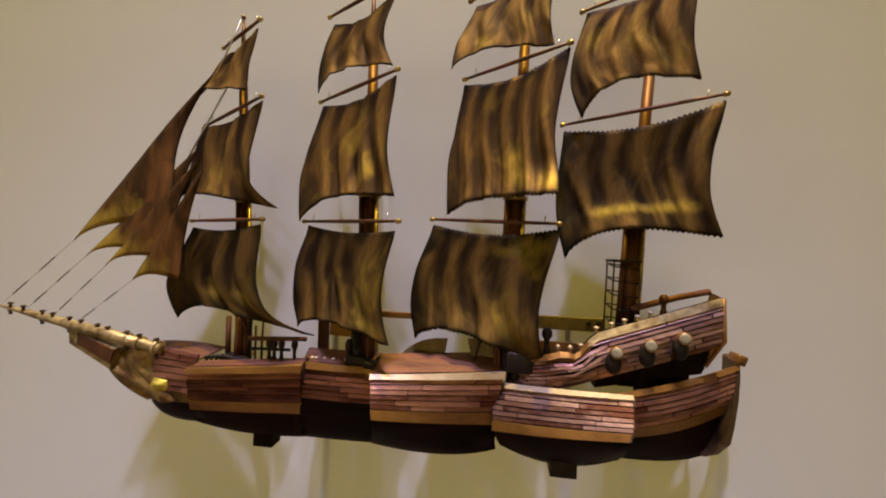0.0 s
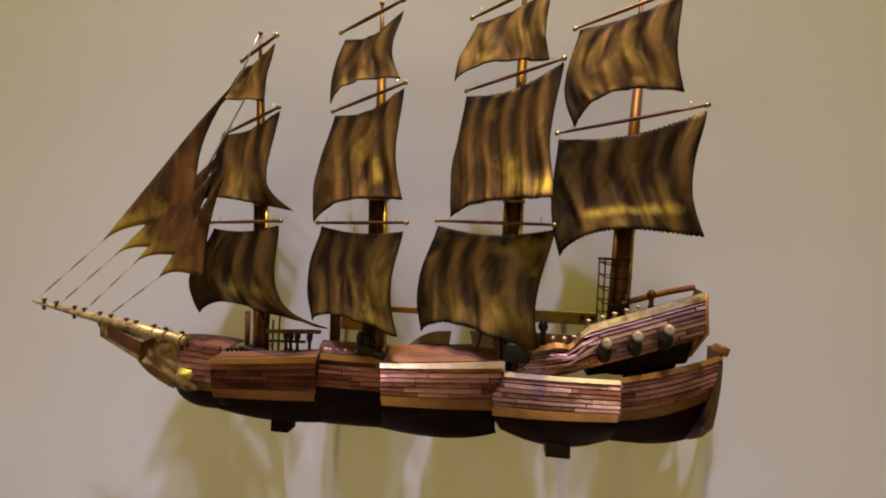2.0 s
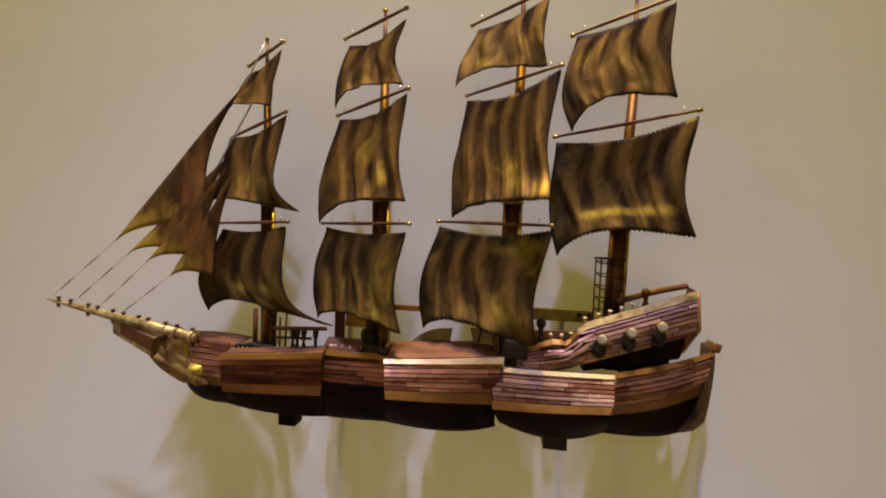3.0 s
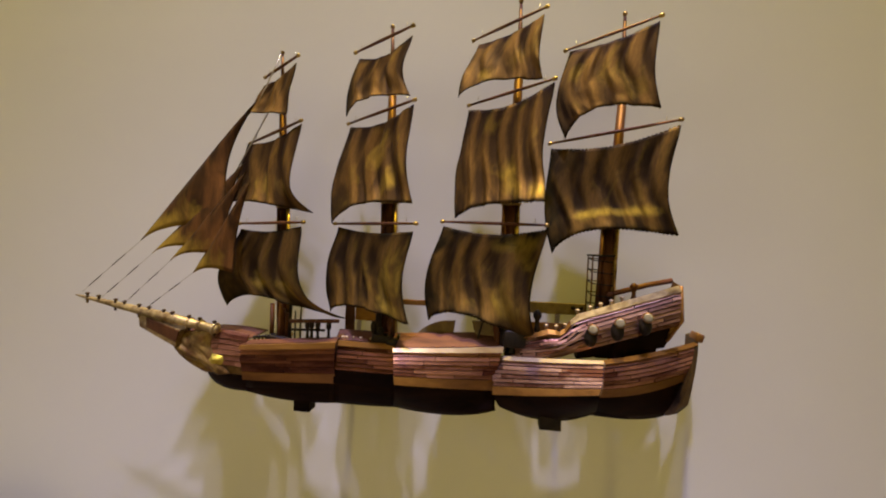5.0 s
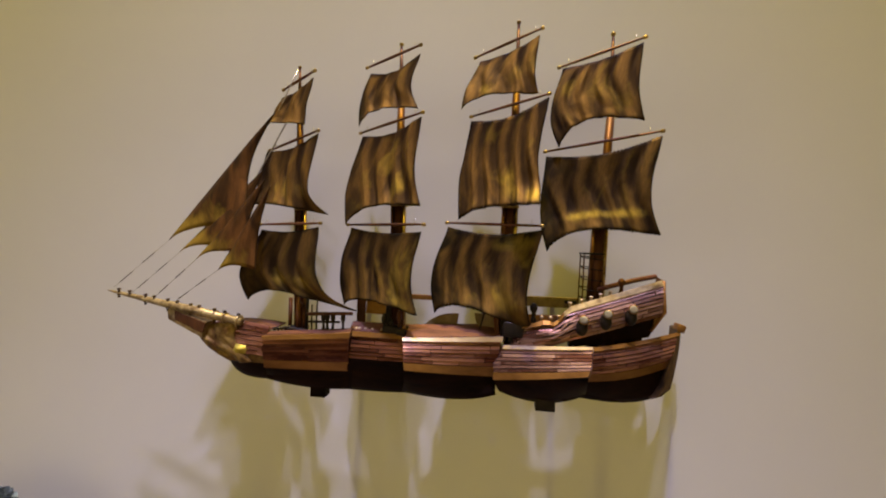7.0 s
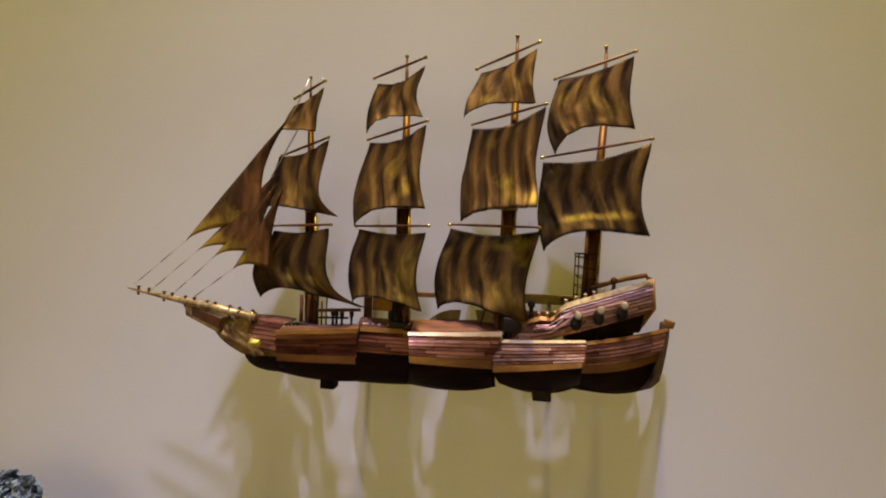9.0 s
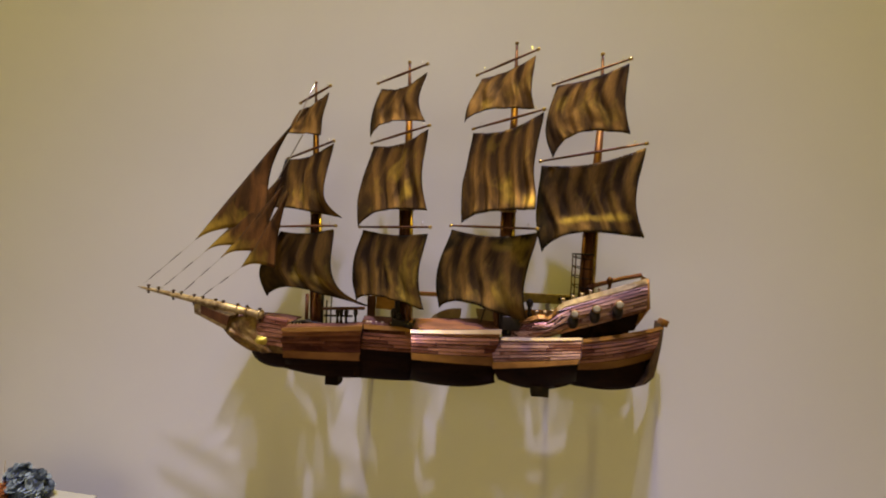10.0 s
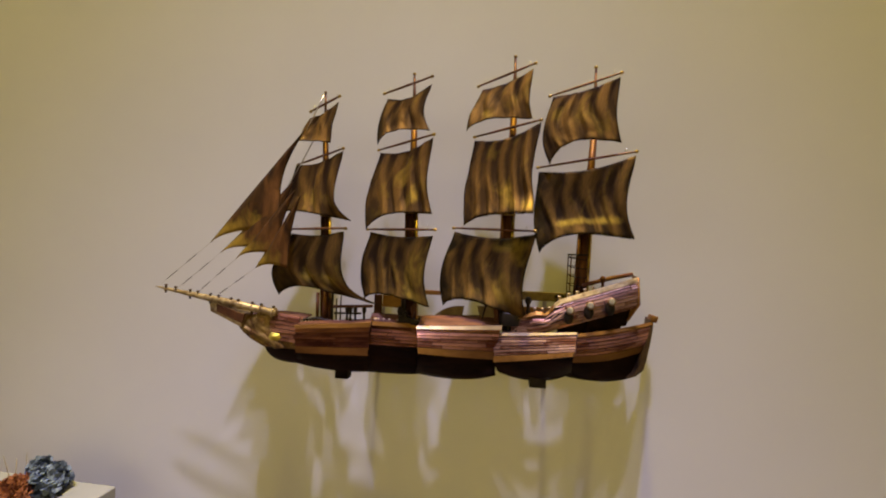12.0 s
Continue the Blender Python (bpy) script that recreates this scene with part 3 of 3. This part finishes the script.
bowl(S2, ((-0.153, -0.10, 1.313), (-0.106, -0.10, 1.313), (-0.054, -0.105, 1.317)))
bowl(S3, ((-0.054, -0.12, 1.324), (0.033, -0.115, 1.317), (0.100, -0.11, 1.328)), 0.045)
bowl(S4, ((0.105, -0.115, 1.336), (0.172, -0.14, 1.333), (0.230, -0.15, 1.353)), drop=0.35)
bowl(S5, ((0.233, -0.11, 1.335), (0.318, -0.087, 1.326), (0.376, -0.070, 1.343)), drop=0.3)

# bow
S0 = patch((-0.418, -0.130, 1.413), (-0.288, -0.126, 1.420), (-0.350, -0.132, 1.360), (-0.288, -0.128, 1.356), 0.006, lambda u: 0.010 * math.sin(math.pi * u))
bow = part("bow_panel", strip(S0, -0.03, 1, 0.1, 1.0, 0.0, 0.0, 12), M_BOW, ship, "curved brass bow panel with copper strakes")
planking(bow, S0, 6, 0.08, 0.80, 1, 0.0010, 0.16, 0.36)
part("rail", strip(S0, 0.10, 1.0, 0.0, 0.08, 0.001, 0.0025, 12), M_PLANK, bow, smooth=False)
bowl(S0, ((-0.366, -0.12, 1.354), (-0.345, -0.115, 1.330), (-0.300, -0.11, 1.323)), u0=0.12, drop=0.3)
edge = [S0(0.0, v) + Vector((-0.002 - 0.007 * math.sin(math.pi * v), -0.002, 0)) for v in (0.0, 0.15, 0.3, 0.45, 0.6, 0.75, 0.9, 1.0)]
part("stem", tube(bm_new(), edge, [0.003, 0.005, 0.006, 0.006, 0.0055, 0.005, 0.004, 0.003], 14, 0.6), M_BOW, bow, "curved brass stem of the bow")
bm = bm_new()
grid = []
for j in range(37):
    v = 0.02 + 0.98 * j / 36
    row = []
    for i in range(31):
        k = i / 30
        u = -0.04 + (0.40 + 0.22 * v * v + 0.34 * (1 - v) ** 4) * k
        swirl = 1.15 * v + 0.9 * k * k - 0.5 * k + 0.5 * noise.noise(Vector((k * 2.2, v * 2.6, 7.7)))
        rough = noise.noise(Vector((k * 3.5, v * 4.5, 3.1))) + 0.6 * noise.noise(Vector((k * 9, v * 11, 5.3)))
        lift = 0.0022 + 0.0016 * math.sin(2 * math.pi * swirl) + 0.0024 * rough + 0.0040 * math.exp(-((k - 0.62) / 0.2) ** 2 - ((v - 0.80) / 0.14) ** 2)
        lift = max(lift, 0.0) * min(1.0, 5 * (1 - k)) + 0.0004
        row.append(bm.verts.new(S0(u, v) + Vector((-0.0015 * (1 - k), -lift, 0))))
    grid.append(row)
ring_faces(bm, grid, close=False, caps=False)
relief = part("figurehead_relief", bm, M_BOW, bow, "flowing carved brass relief of the bow")
mod = relief.modifiers.new("sheet", "SOLIDIFY")
mod.thickness, mod.offset = 0.002, 1
bm = bm_new()
grid = []
for j in range(13):
    row = []
    for i in range(15):
        a, b = i / 7 - 1, j / 6 - 1
        edge_of = 0.85 + 0.3 * noise.noise(Vector((1.1 * a, 1.1 * b, 4.4)))
        crest = max(0.0, edge_of - abs(a + 0.3 * b) ** 3 - abs(b - 0.2 * a) ** 3)
        p = Vector((-0.333 + 0.0115 * a + 0.004 * b, -0.1395 + 0.003 * a, 1.379 + 0.0085 * b - 0.002 * a))
        row.append(bm.verts.new(p + Vector((0, -0.0050 * crest + 0.0010 * noise.noise(Vector((2.2 * a, 2.2 * b, 1.2))), 0))))
    grid.append(row)
ring_faces(bm, grid, close=False, caps=False)
hammered = part("cartouche", bm, M_GOLD, bow, "hammered bright brass cartouche")
mod = hammered.modifiers.new("sheet", "SOLIDIFY")
mod.thickness, mod.offset = 0.002, 1
for i in range(5):
    def top_at(u, v, f=i):
        return Vector((-0.415 + 0.128 * u, -0.128 + (f + v) * 0.010, 1.414 + 0.005 * math.sin(math.pi * u * 0.97) + 0.0006 * (f + v)))
    part("deck_board", strip(top_at, 0, 1, 0.02, 0.98, 0.0, 0.0, 8), M_DECK, bow, smooth=False)
bm = bm_new()
rings = []
for t in (0, 0.35, 0.7, 1):
    top, low = lerp((-0.484, -0.128, 1.4445), (-0.395, -0.134, 1.424), t), lerp((-0.479, -0.130, 1.4225), (-0.402, -0.134, 1.397), t)
    w = Vector((0, 0.004 + 0.008 * t, 0))
    rings.append([bm.verts.new(q) for q in (top - w, low - w, low + w, top + w)])
ring_faces(bm, rings)
beak = part("beak", bm, M_SPAR, bow, "tapered brass beak board with a copper cheek", smooth=False)
bm = bm_new()
rings = []
for t in (0.22, 0.5, 0.8, 1):
    top, low = lerp((-0.484, -0.1295, 1.4445), (-0.395, -0.1355, 1.424), t), lerp((-0.479, -0.1315, 1.4225), (-0.402, -0.1355, 1.397), t)
    w = Vector((0, 0.004 + 0.008 * t, 0))
    top, low = lerp(top, low, 0.06) - w, lerp(top, low, 0.72) - w
    rings.append([bm.verts.new(q) for q in (top, low, low + Vector((0, 0.003, 0)), top + Vector((0, 0.003, 0)))])
ring_faces(bm, rings)
part("cheek", bm, M_MAST, beak, "reddish copper cheek plate", smooth=False)

# bowsprit with its collars
A, B = Vector((-0.620, -0.120, 1.466)), Vector((-0.332, -0.142, 1.428))
bm = bm_new()
tube(bm, [lerp(A, B, t) for t in (0, 0.05, 0.3, 0.65, 1.0)], [0.0008, 0.0024, 0.0052, 0.0080, 0.0066], 12)
sprit = part("bowsprit", bm, M_SPAR, ship, "long tapered brass bowsprit with dark collars")
for i, t in enumerate((0.10, 0.185, 0.31, 0.375, 0.48, 0.55, 0.65, 0.71, 0.82, 0.89, 0.985)):
    p, d = lerp(A, B, t), (B - A).normalized()
    r = 0.0022 + 0.0066 * t
    part("collar", lathe(bm_new(), p - d * 0.0015, [(0, r * 0.95), (0.0006, r * 1.2), (0.0028, r * 1.2), (0.0034, r * 0.95)], d, 12), M_SPAR, sprit)
    part("pin", knob(bm_new(), p + Vector((0, -0.002, r * 0.65)), 0.0034, 0.0080), M_POST, sprit)
    if i % 2 == 0:
        part("pin", knob(bm_new(), p + Vector((0, -0.002, -r * 1.0 - 0.005)), 0.0034, 0.007), M_POST, sprit)

# stern post and pegs
bm = bm_new()
rings = []
aft = ((0.346, -0.086, 1.334, 0.003), (0.358, -0.090, 1.340, 0.008), (0.371, -0.090, 1.353, 0.013), (0.378, -0.084, 1.372, 0.013), (0.387, -0.074, 1.398, 0.011), (0.396, -0.060, 1.420, 0.009), (0.403, -0.046, 1.441, 0.008))
for x, y, z, w in aft:
    d = Vector((0.8, 0.6, 0)) * w
    rings.append([bm.verts.new(Vector((x, y, z)) + o) for o in (-d, Vector((0, -0.002, 0)), Vector((0.003, 0.034, 0)), Vector((0, 0.030, 0)) - d)])
ring_faces(bm, rings)
part("stern_post", bm, M_POST, ship, "broad dark bronze stern board", smooth=False)
part("post_cap", box(bm_new(), (0.403, -0.042, 1.4415), (0.012, 0.022, 0.013), Matrix.Rotation(radians(18), 3, "Y"), 0.002), M_WALE, ship)
part("keel_block", box(bm_new(), (-0.206, -0.10, 1.308), (0.027, 0.022, 0.020), bev=0.001), M_DARK, ship, "square dark keel block", smooth=False)
part("keel_block", box(bm_new(), (0.174, -0.135, 1.331), (0.029, 0.022, 0.018), bev=0.001), M_BLACK, ship, "square dark keel block", smooth=False)


# stern castle
def castle_rise(u):
    s = min(max((u - 0.28) / 0.12, 0), 1)
    return -0.026 * math.sin(math.pi * min(u / 0.42, 1)) * 0.35 - 0.012 * (1 - s) * s * 4 + 0.002 * s


CA = patch((0.106, -0.122, 1.440), (0.354, -0.092, 1.520), (0.112, -0.122, 1.394), (0.352, -0.094, 1.466), 0.008, castle_rise)
side_of_castle = CA


def CA(u, v):
    p = side_of_castle(u, v)
    p.y += 0.040 * max(0.0, 1 - u / 0.3) ** 2
    return p


castle = part("stern_castle", strip(CA, 0, 1, 0, 1, 0, 0, 16), M_DARK, ship, "raised stern castle of copper planks with portholes")
planking(castle, CA, 8, 0.12, 0.98, 3, 0.0012, 0.24, mat=M_LITPLANK)
part("rail", strip(CA, 0.0, 0.39, -0.03, 0.14, 0.004, 0.0055, 12), M_WALE, castle, "bronze cap rail", smooth=False)
part("rail", strip(CA, 0.39, 1.0, -0.03, 0.14, 0.003, 0.0042, 16), M_SPAR, castle, "tan brass cap rail", smooth=False)
bm = bm_new()
rings = []
for i in range(17):
    u = i / 16
    a, b = CA(u, 0.06), CA(u, 1.0)
    a.y += 0.003
    b.y += 0.003
    rings.append([bm.verts.new(q) for q in (a, b, Vector((b.x, b.y + 0.020, b.z)), Vector((a.x, a.y + 0.020, a.z)))])
ring_faces(bm, rings)
part("castle_body", bm, M_DARK, castle, smooth=False)
bm = bm_new()
rings = []
for i in range(9):
    u = 0.42 + 0.58 * i / 8
    a = CA(u, 0.97) + Vector((0, 0.004, 0))
    low = Vector((a.x - 0.014 * i / 8, a.y + 0.004, 1.412 + 0.020 * i / 8))
    rings.append([bm.verts.new(q) for q in (a, low, low + Vector((0, 0.018, 0)), a + Vector((0, 0.018, 0)))])
ring_faces(bm, rings)
part("counter", bm, M_DARK, castle, "blackened counter under the stern castle", smooth=False)
a, b = CA(1.0, -0.02), Vector((0.338, -0.092, 1.443))
mid = lerp(a, b, 0.62) + Vector((0.014, 0.001, 0))
bm = bm_new()
fr = [bm.verts.new(q + Vector((0.001, -0.004, 0))) for q in (a, mid, b)]
bk = [bm.verts.new(q + Vector((0.001, 0.027, 0.004))) for q in (a, mid, b)]
for i in range(2):
    bm.faces.new((fr[i], fr[i + 1], bk[i + 1], bk[i]))
bm.faces.new(fr)
bm.faces.new(bk[::-1])
bm.faces.new((fr[2], fr[0], bk[0], bk[2]))
part("transom", bm, M_WALE, castle, "bronze transom plate", smooth=False)
part("transom_edge", tube(bm_new(), [a + Vector((0, -0.004, 0)), mid + Vector((0, -0.004, 0)), b + Vector((0, -0.004, 0))], 0.0026, 8), M_WALE, castle)
part("castle_floor", box(bm_new(), (0.262, -0.082, 1.428), (0.044, 0.036, 0.030), bev=0.002), M_DARK, castle, smooth=False)
back_rail = [CA(0.62, 0) + Vector((0, 0.027, 0.012)), CA(0.85, 0) + Vector((0, 0.027, 0.010)), CA(1.0, 0) + Vector((0, 0.027, 0.006))]
# Dark filler block, added to close the see-through gap under the castle.
part("castle_filler", box(bm_new(), (0.298, -0.081, 1.424), (0.088, 0.010, 0.036), Matrix.Rotation(radians(32), 3, "Z"), 0.001), M_DARK, castle, smooth=False)
part("back_rail", tube(bm_new(), back_rail, 0.004, 8), M_DECK, castle)
for c in ((0.227, -0.140, 1.462), (0.261, -0.142, 1.473), (0.301, -0.128, 1.480)):
    c = Vector(c)
    axis = Vector((-0.25, -1, 0.15)).normalized()
    port = part("porthole", lathe(bm_new(), c - axis * 0.016, [(0, 0.004), (0.004, 0.006), (0.012, 0.0074), (0.016, 0.0068), (0.0165, 0.0062)], axis, 18), M_WALE, castle, "round porthole with pale disc")
    part("disc", lathe(bm_new(), c + axis * 0.0008, [(0, 0.0060), (0.0006, 0.0057), (0.0008, 0.003), (0.0009, 0.001)], axis, 18), M_PORT, port, "pale enamel disc")
    bm = bm_new()
    bmesh.ops.create_uvsphere(bm, u_segments=12, v_segments=8, radius=1, matrix=Matrix.Translation(c + Vector((-0.001, 0.008, -0.013))) @ Matrix.Diagonal((0.0088, 0.008, 0.013, 1)))
    part("bracket", bm, M_BLACK, port, "black pod under the porthole")
for u in (0.36, 0.43, 0.50, 0.56, 0.62, 0.68):
    part("rail_stud", knob(bm_new(), CA(u, -0.02) + Vector((0, 0.006, 0)), 0.0035, 0.007), M_RAIL, castle)
part("bollard", knob(bm_new(), (0.297, -0.08, 1.497), 0.006, 0.026), M_MAST, castle)

# deck fittings
for i, x in enumerate((-0.285, -0.278, -0.271, -0.265, -0.258)):
    part("belaying_pin", knob(bm_new(), (x, -0.118, 1.404 + 0.001 * i), 0.0032, 0.013), M_BLACK, ship)
for x, h, r in ((-0.262, 0.06, 0.0035), (-0.244, 0.052, 0.0045), (-0.236, 0.046, 0.0035), (-0.222, 0.050, 0.0014)):
    part("mast_post", tube(bm_new(), [(x, -0.108, 1.408), (x, -0.108, 1.408 + h)], r, 8), M_MAST if r > 0.003 else M_BLACK, ship)
rack = part("pin_rack", tube(bm_new(), [(-0.225, -0.118, 1.443), (-0.142, -0.124, 1.449)], 0.003, 8), M_MAST, ship, "copper pin rail on posts")
for x in (-0.195, -0.188, -0.178, -0.160):
    part("rack_post", knob(bm_new(), (x, -0.119, 1.415), 0.0042, 0.032), M_BLACK, rack)
part("rack_bar", tube(bm_new(), [(-0.222, -0.118, 1.430), (-0.165, -0.122, 1.433)], 0.002, 8), M_BLACK, rack)
for x, y, r, h, m in ((-0.090, -0.112, 0.005, 0.038, M_BLACK), (-0.078, -0.114, 0.005, 0.030, M_BLACK), (-0.064, -0.114, 0.0045, 0.045, M_MAST), (-0.050, -0.110, 0.0035, 0.020, M_BLACK), (-0.036, -0.110, 0.004, 0.018, M_MAST),
                       (0.096, -0.100, 0.004, 0.050, M_MAST), (0.120, -0.104, 0.009, 0.040, M_BLACK), (0.136, -0.108, 0.006, 0.030, M_BLACK)):
    part("bitt", knob(bm_new(), (x, y, 1.412), r, h), m, ship)
for x, y, r, z0, h, m in ((-0.246, -0.112, 0.0040, 1.408, 0.064, M_MAST), (-0.231, -0.108, 0.0030, 1.410, 0.060, M_BLACK), (-0.214, -0.106, 0.0016, 1.411, 0.058, M_BLACK), (-0.084, -0.108, 0.0060, 1.414, 0.050, M_BLACK), (-0.060, -0.106, 0.0026, 1.414, 0.052, M_MAST), (0.100, -0.104, 0.0028, 1.416, 0.046, M_MAST), (0.108, -0.106, 0.0050, 1.416, 0.044, M_BLACK)):
    part("mast_post", tube(bm_new(), [(x, y, z0), (x, y, z0 + h * 0.5), (x - 0.001, y + 0.004, z0 + h)], [r, r * 0.9, r * 0.8], 8), m, ship)
for x, y, z, w, h in ((-0.076, -0.112, 1.424, 0.030, 0.014), (-0.058, -0.116, 1.421, 0.016, 0.009), (-0.246, -0.112, 1.414, 0.034, 0.008)):
    part("mast_step", box(bm_new(), (x, y, z), (w, 0.018, h), Matrix.Rotation(radians(8), 3, "Y"), 0.002), M_BLACK, ship)
part("brace", tube(bm_new(), [(0.066, -0.10, 1.415), (0.078, -0.10, 1.462)], 0.0014, 6), M_BLACK, ship)
bm = box(bm_new(), (0.128, -0.104, 1.436), (0.040, 0.024, 0.026), bev=0.003)
part("hatch", bm, M_BLACK, ship, "black deck hatch at the mast foot")
part("lantern", knob(bm_new(), (0.156, -0.11, 1.448), 0.0062, 0.032), M_BLACK, ship, "black turned stern lantern")
for x in (0.168, 0.182):
    part("belaying_pin", knob(bm_new(), (x, -0.116, 1.449), 0.003, 0.013), M_RAIL, ship)

for x, r in ((-0.139, 0.0030), (-0.133, 0.0030), (-0.122, 0.0024), (-0.110, 0.0030), (-0.094, 0.0022)):
    part("deck_stud", knob(bm_new(), (x, -0.112, 1.416), r, 0.0085), M_RAIL, ship)

# hanging bar behind the deck
def slab(outline, y, thick):
    """A cut sheet, upright along the wall, from its outline in x and z."""
    bm = bm_new()
    ring_faces(bm, [[bm.verts.new((x, yy, z)) for x, z in outline] for yy in (y, y + thick)])
    return bm


part("inner_bulwark", slab(((0.150, 1.458), (0.208, 1.458), (0.230, 1.474), (0.254, 1.477), (0.254, 1.445), (0.216, 1.433), (0.150, 1.432)), -0.088, 0.004), M_WALE, ship, "brown inner bulwark before the stern castle", smooth=False)
bar = part("hanging_bar", box(bm_new(), (0.0, -0.048, 1.4725), (0.36, 0.004, 0.009), bev=0.001), M_WALE, ship, "flat brass hanging bar with screw holes", smooth=False)
part("bar_plate", box(bm_new(), (0.193, -0.051, 1.4755), (0.088, 0.005, 0.018), bev=0.001), M_OLIVE, bar, "olive brass end plate", smooth=False)
for x in (0.216, 0.229):
    part("screw", lathe(bm_new(), (x, -0.0535, 1.478), [(0, 0.0035), (0.001, 0.003), (0.0016, 0.001)], Vector((0, -1, 0)), 10), M_BLACK, bar)
for x in (-0.152, 0.20):
    part("wall_stud", tube(bm_new(), [(x, -0.047, 1.473), (x, 0.001, 1.473)], 0.004, 8), M_BLACK, bar)
part("bar_leg", box(bm_new(), (-0.153, -0.050, 1.435), (0.017, 0.003, 0.056), bev=0.0008), M_DECK, bar, smooth=False)
part("bar_plate", slab(((-0.143, 1.462), (-0.090, 1.462), (-0.092, 1.436), (-0.144, 1.438)), -0.050, 0.003), M_WALE, bar, smooth=False)
# rear bulwarks that rise behind the deck between the masts
BACK = "bronze rear bulwark with a curved top"
part("rear_bulwark", slab(((-0.036, 1.400), (-0.033, 1.419), (-0.028, 1.428), (-0.019, 1.437), (-0.008, 1.444), (0.003, 1.449), (0.015, 1.452), (0.034, 1.453), (0.030, 1.426), (0.025, 1.400)), -0.090, 0.005), M_OLIVE, ship, BACK, smooth=False)
part("rear_bulwark", slab(((0.060, 1.455), (0.098, 1.455), (0.098, 1.400), (0.078, 1.400), (0.068, 1.428), (0.063, 1.442)), -0.090, 0.005), M_OLIVE, ship, BACK, smooth=False)

# ---- corner with the dried flowers ----
O = Vector((-0.90, -0.19, 0.0))
stand = thing("pedestal", O, "tall off-white painted square pedestal beside the wall", "pedestal")
part("shaft", box(bm_new(), (-0.90, -0.19, 0.49), (0.31, 0.19, 0.98), bev=0.004), M_WHITE, stand, smooth=False, origin=O)
part("top", box(bm_new(), (-0.90, -0.19, 0.994), (0.33, 0.21, 0.028), bev=0.003), M_WHITE, stand, smooth=False, origin=O)

pot_at = Vector((-0.905, -0.15, 1.008))
flowers = thing("dried_flowers", pot_at, "dried blue-grey hydrangea and orange blossom in a low pot", "flowers")
part("pot", lathe(bm_new(), pot_at, [(0, 0.022), (0.004, 0.026), (0.012, 0.028), (0.016, 0.029), (0.016, 0.026), (0.010, 0.020)], segs=20), M_STEM, flowers, "low clay pot", origin=pot_at)


def blossom(name, c, r, n, mat, size, label, long=1.0, squash=1.0):
    """A flower head of many small ruffled petals set over a ball, with a stem."""
    bm = bm_new()
    c = Vector(c)
    for k in range(n):
        d = Vector((random.gauss(0, 1), random.gauss(0, 1), random.gauss(0.25, 1))).normalized()
        d.z *= squash
        p = c + d * r * random.uniform(0.6, 1.12)
        q = d.to_track_quat("Z", "Y").to_matrix().to_4x4() @ pose(0, 0, 0, random.uniform(-60, 60), random.uniform(-60, 60), random.uniform(0, 360))
        s = size * random.uniform(0.5, 1.2)
        w = s / long
        vs = [bm.verts.new(Matrix.Translation(p) @ q @ Vector(o)) for o in ((-w * 0.3, -s, 0.25 * s), (w * 0.4, -s * 0.9, 0.1 * s), (w * 0.9, 0, 0.35 * s), (w * 0.3, s, 0.1 * s), (-w * 0.45, s * 0.85, 0.3 * s), (-w * 0.8, 0, 0.2 * s), (0, 0, -0.15 * s))]
        for i in range(6):
            bm.faces.new((vs[i], vs[(i + 1) % 6], vs[6]))
    part(name, bm, mat, flowers, label, smooth=False, origin=pot_at)
    part("stem", tube(bm_new(), [pot_at + Vector((0, 0, 0.01)), lerp(pot_at, c, 0.5) + Vector((0.004, 0, 0)), c], 0.002, 6), M_STEM, flowers, origin=pot_at)


blossom("hydrangea_head", (-0.850, -0.13, 1.030), 0.031, 330, M_BLUE, 0.0105, "blue-grey dried hydrangea head", squash=1.05)
blossom("hydrangea_head", (-0.890, -0.12, 1.052), 0.017, 130, M_BLUE, 0.0095, "blue-grey dried hydrangea head")
blossom("orange_blossom", (-0.885, -0.172, 1.026), 0.033, 2600, M_ORANGE, 0.0095, "rust orange fluffy blossom", long=9.0, squash=0.9)
for a, b in (((-0.915, -0.15, 1.015), (-0.972, -0.13, 1.075)), ((-0.91, -0.15, 1.015), (-0.952, -0.12, 1.066)), ((-0.90, -0.14, 1.015), (-0.925, -0.12, 1.082))):
    part("twig", tube(bm_new(), [a, b], [0.0014, 0.0006], 5), M_STEM, flowers, origin=pot_at)
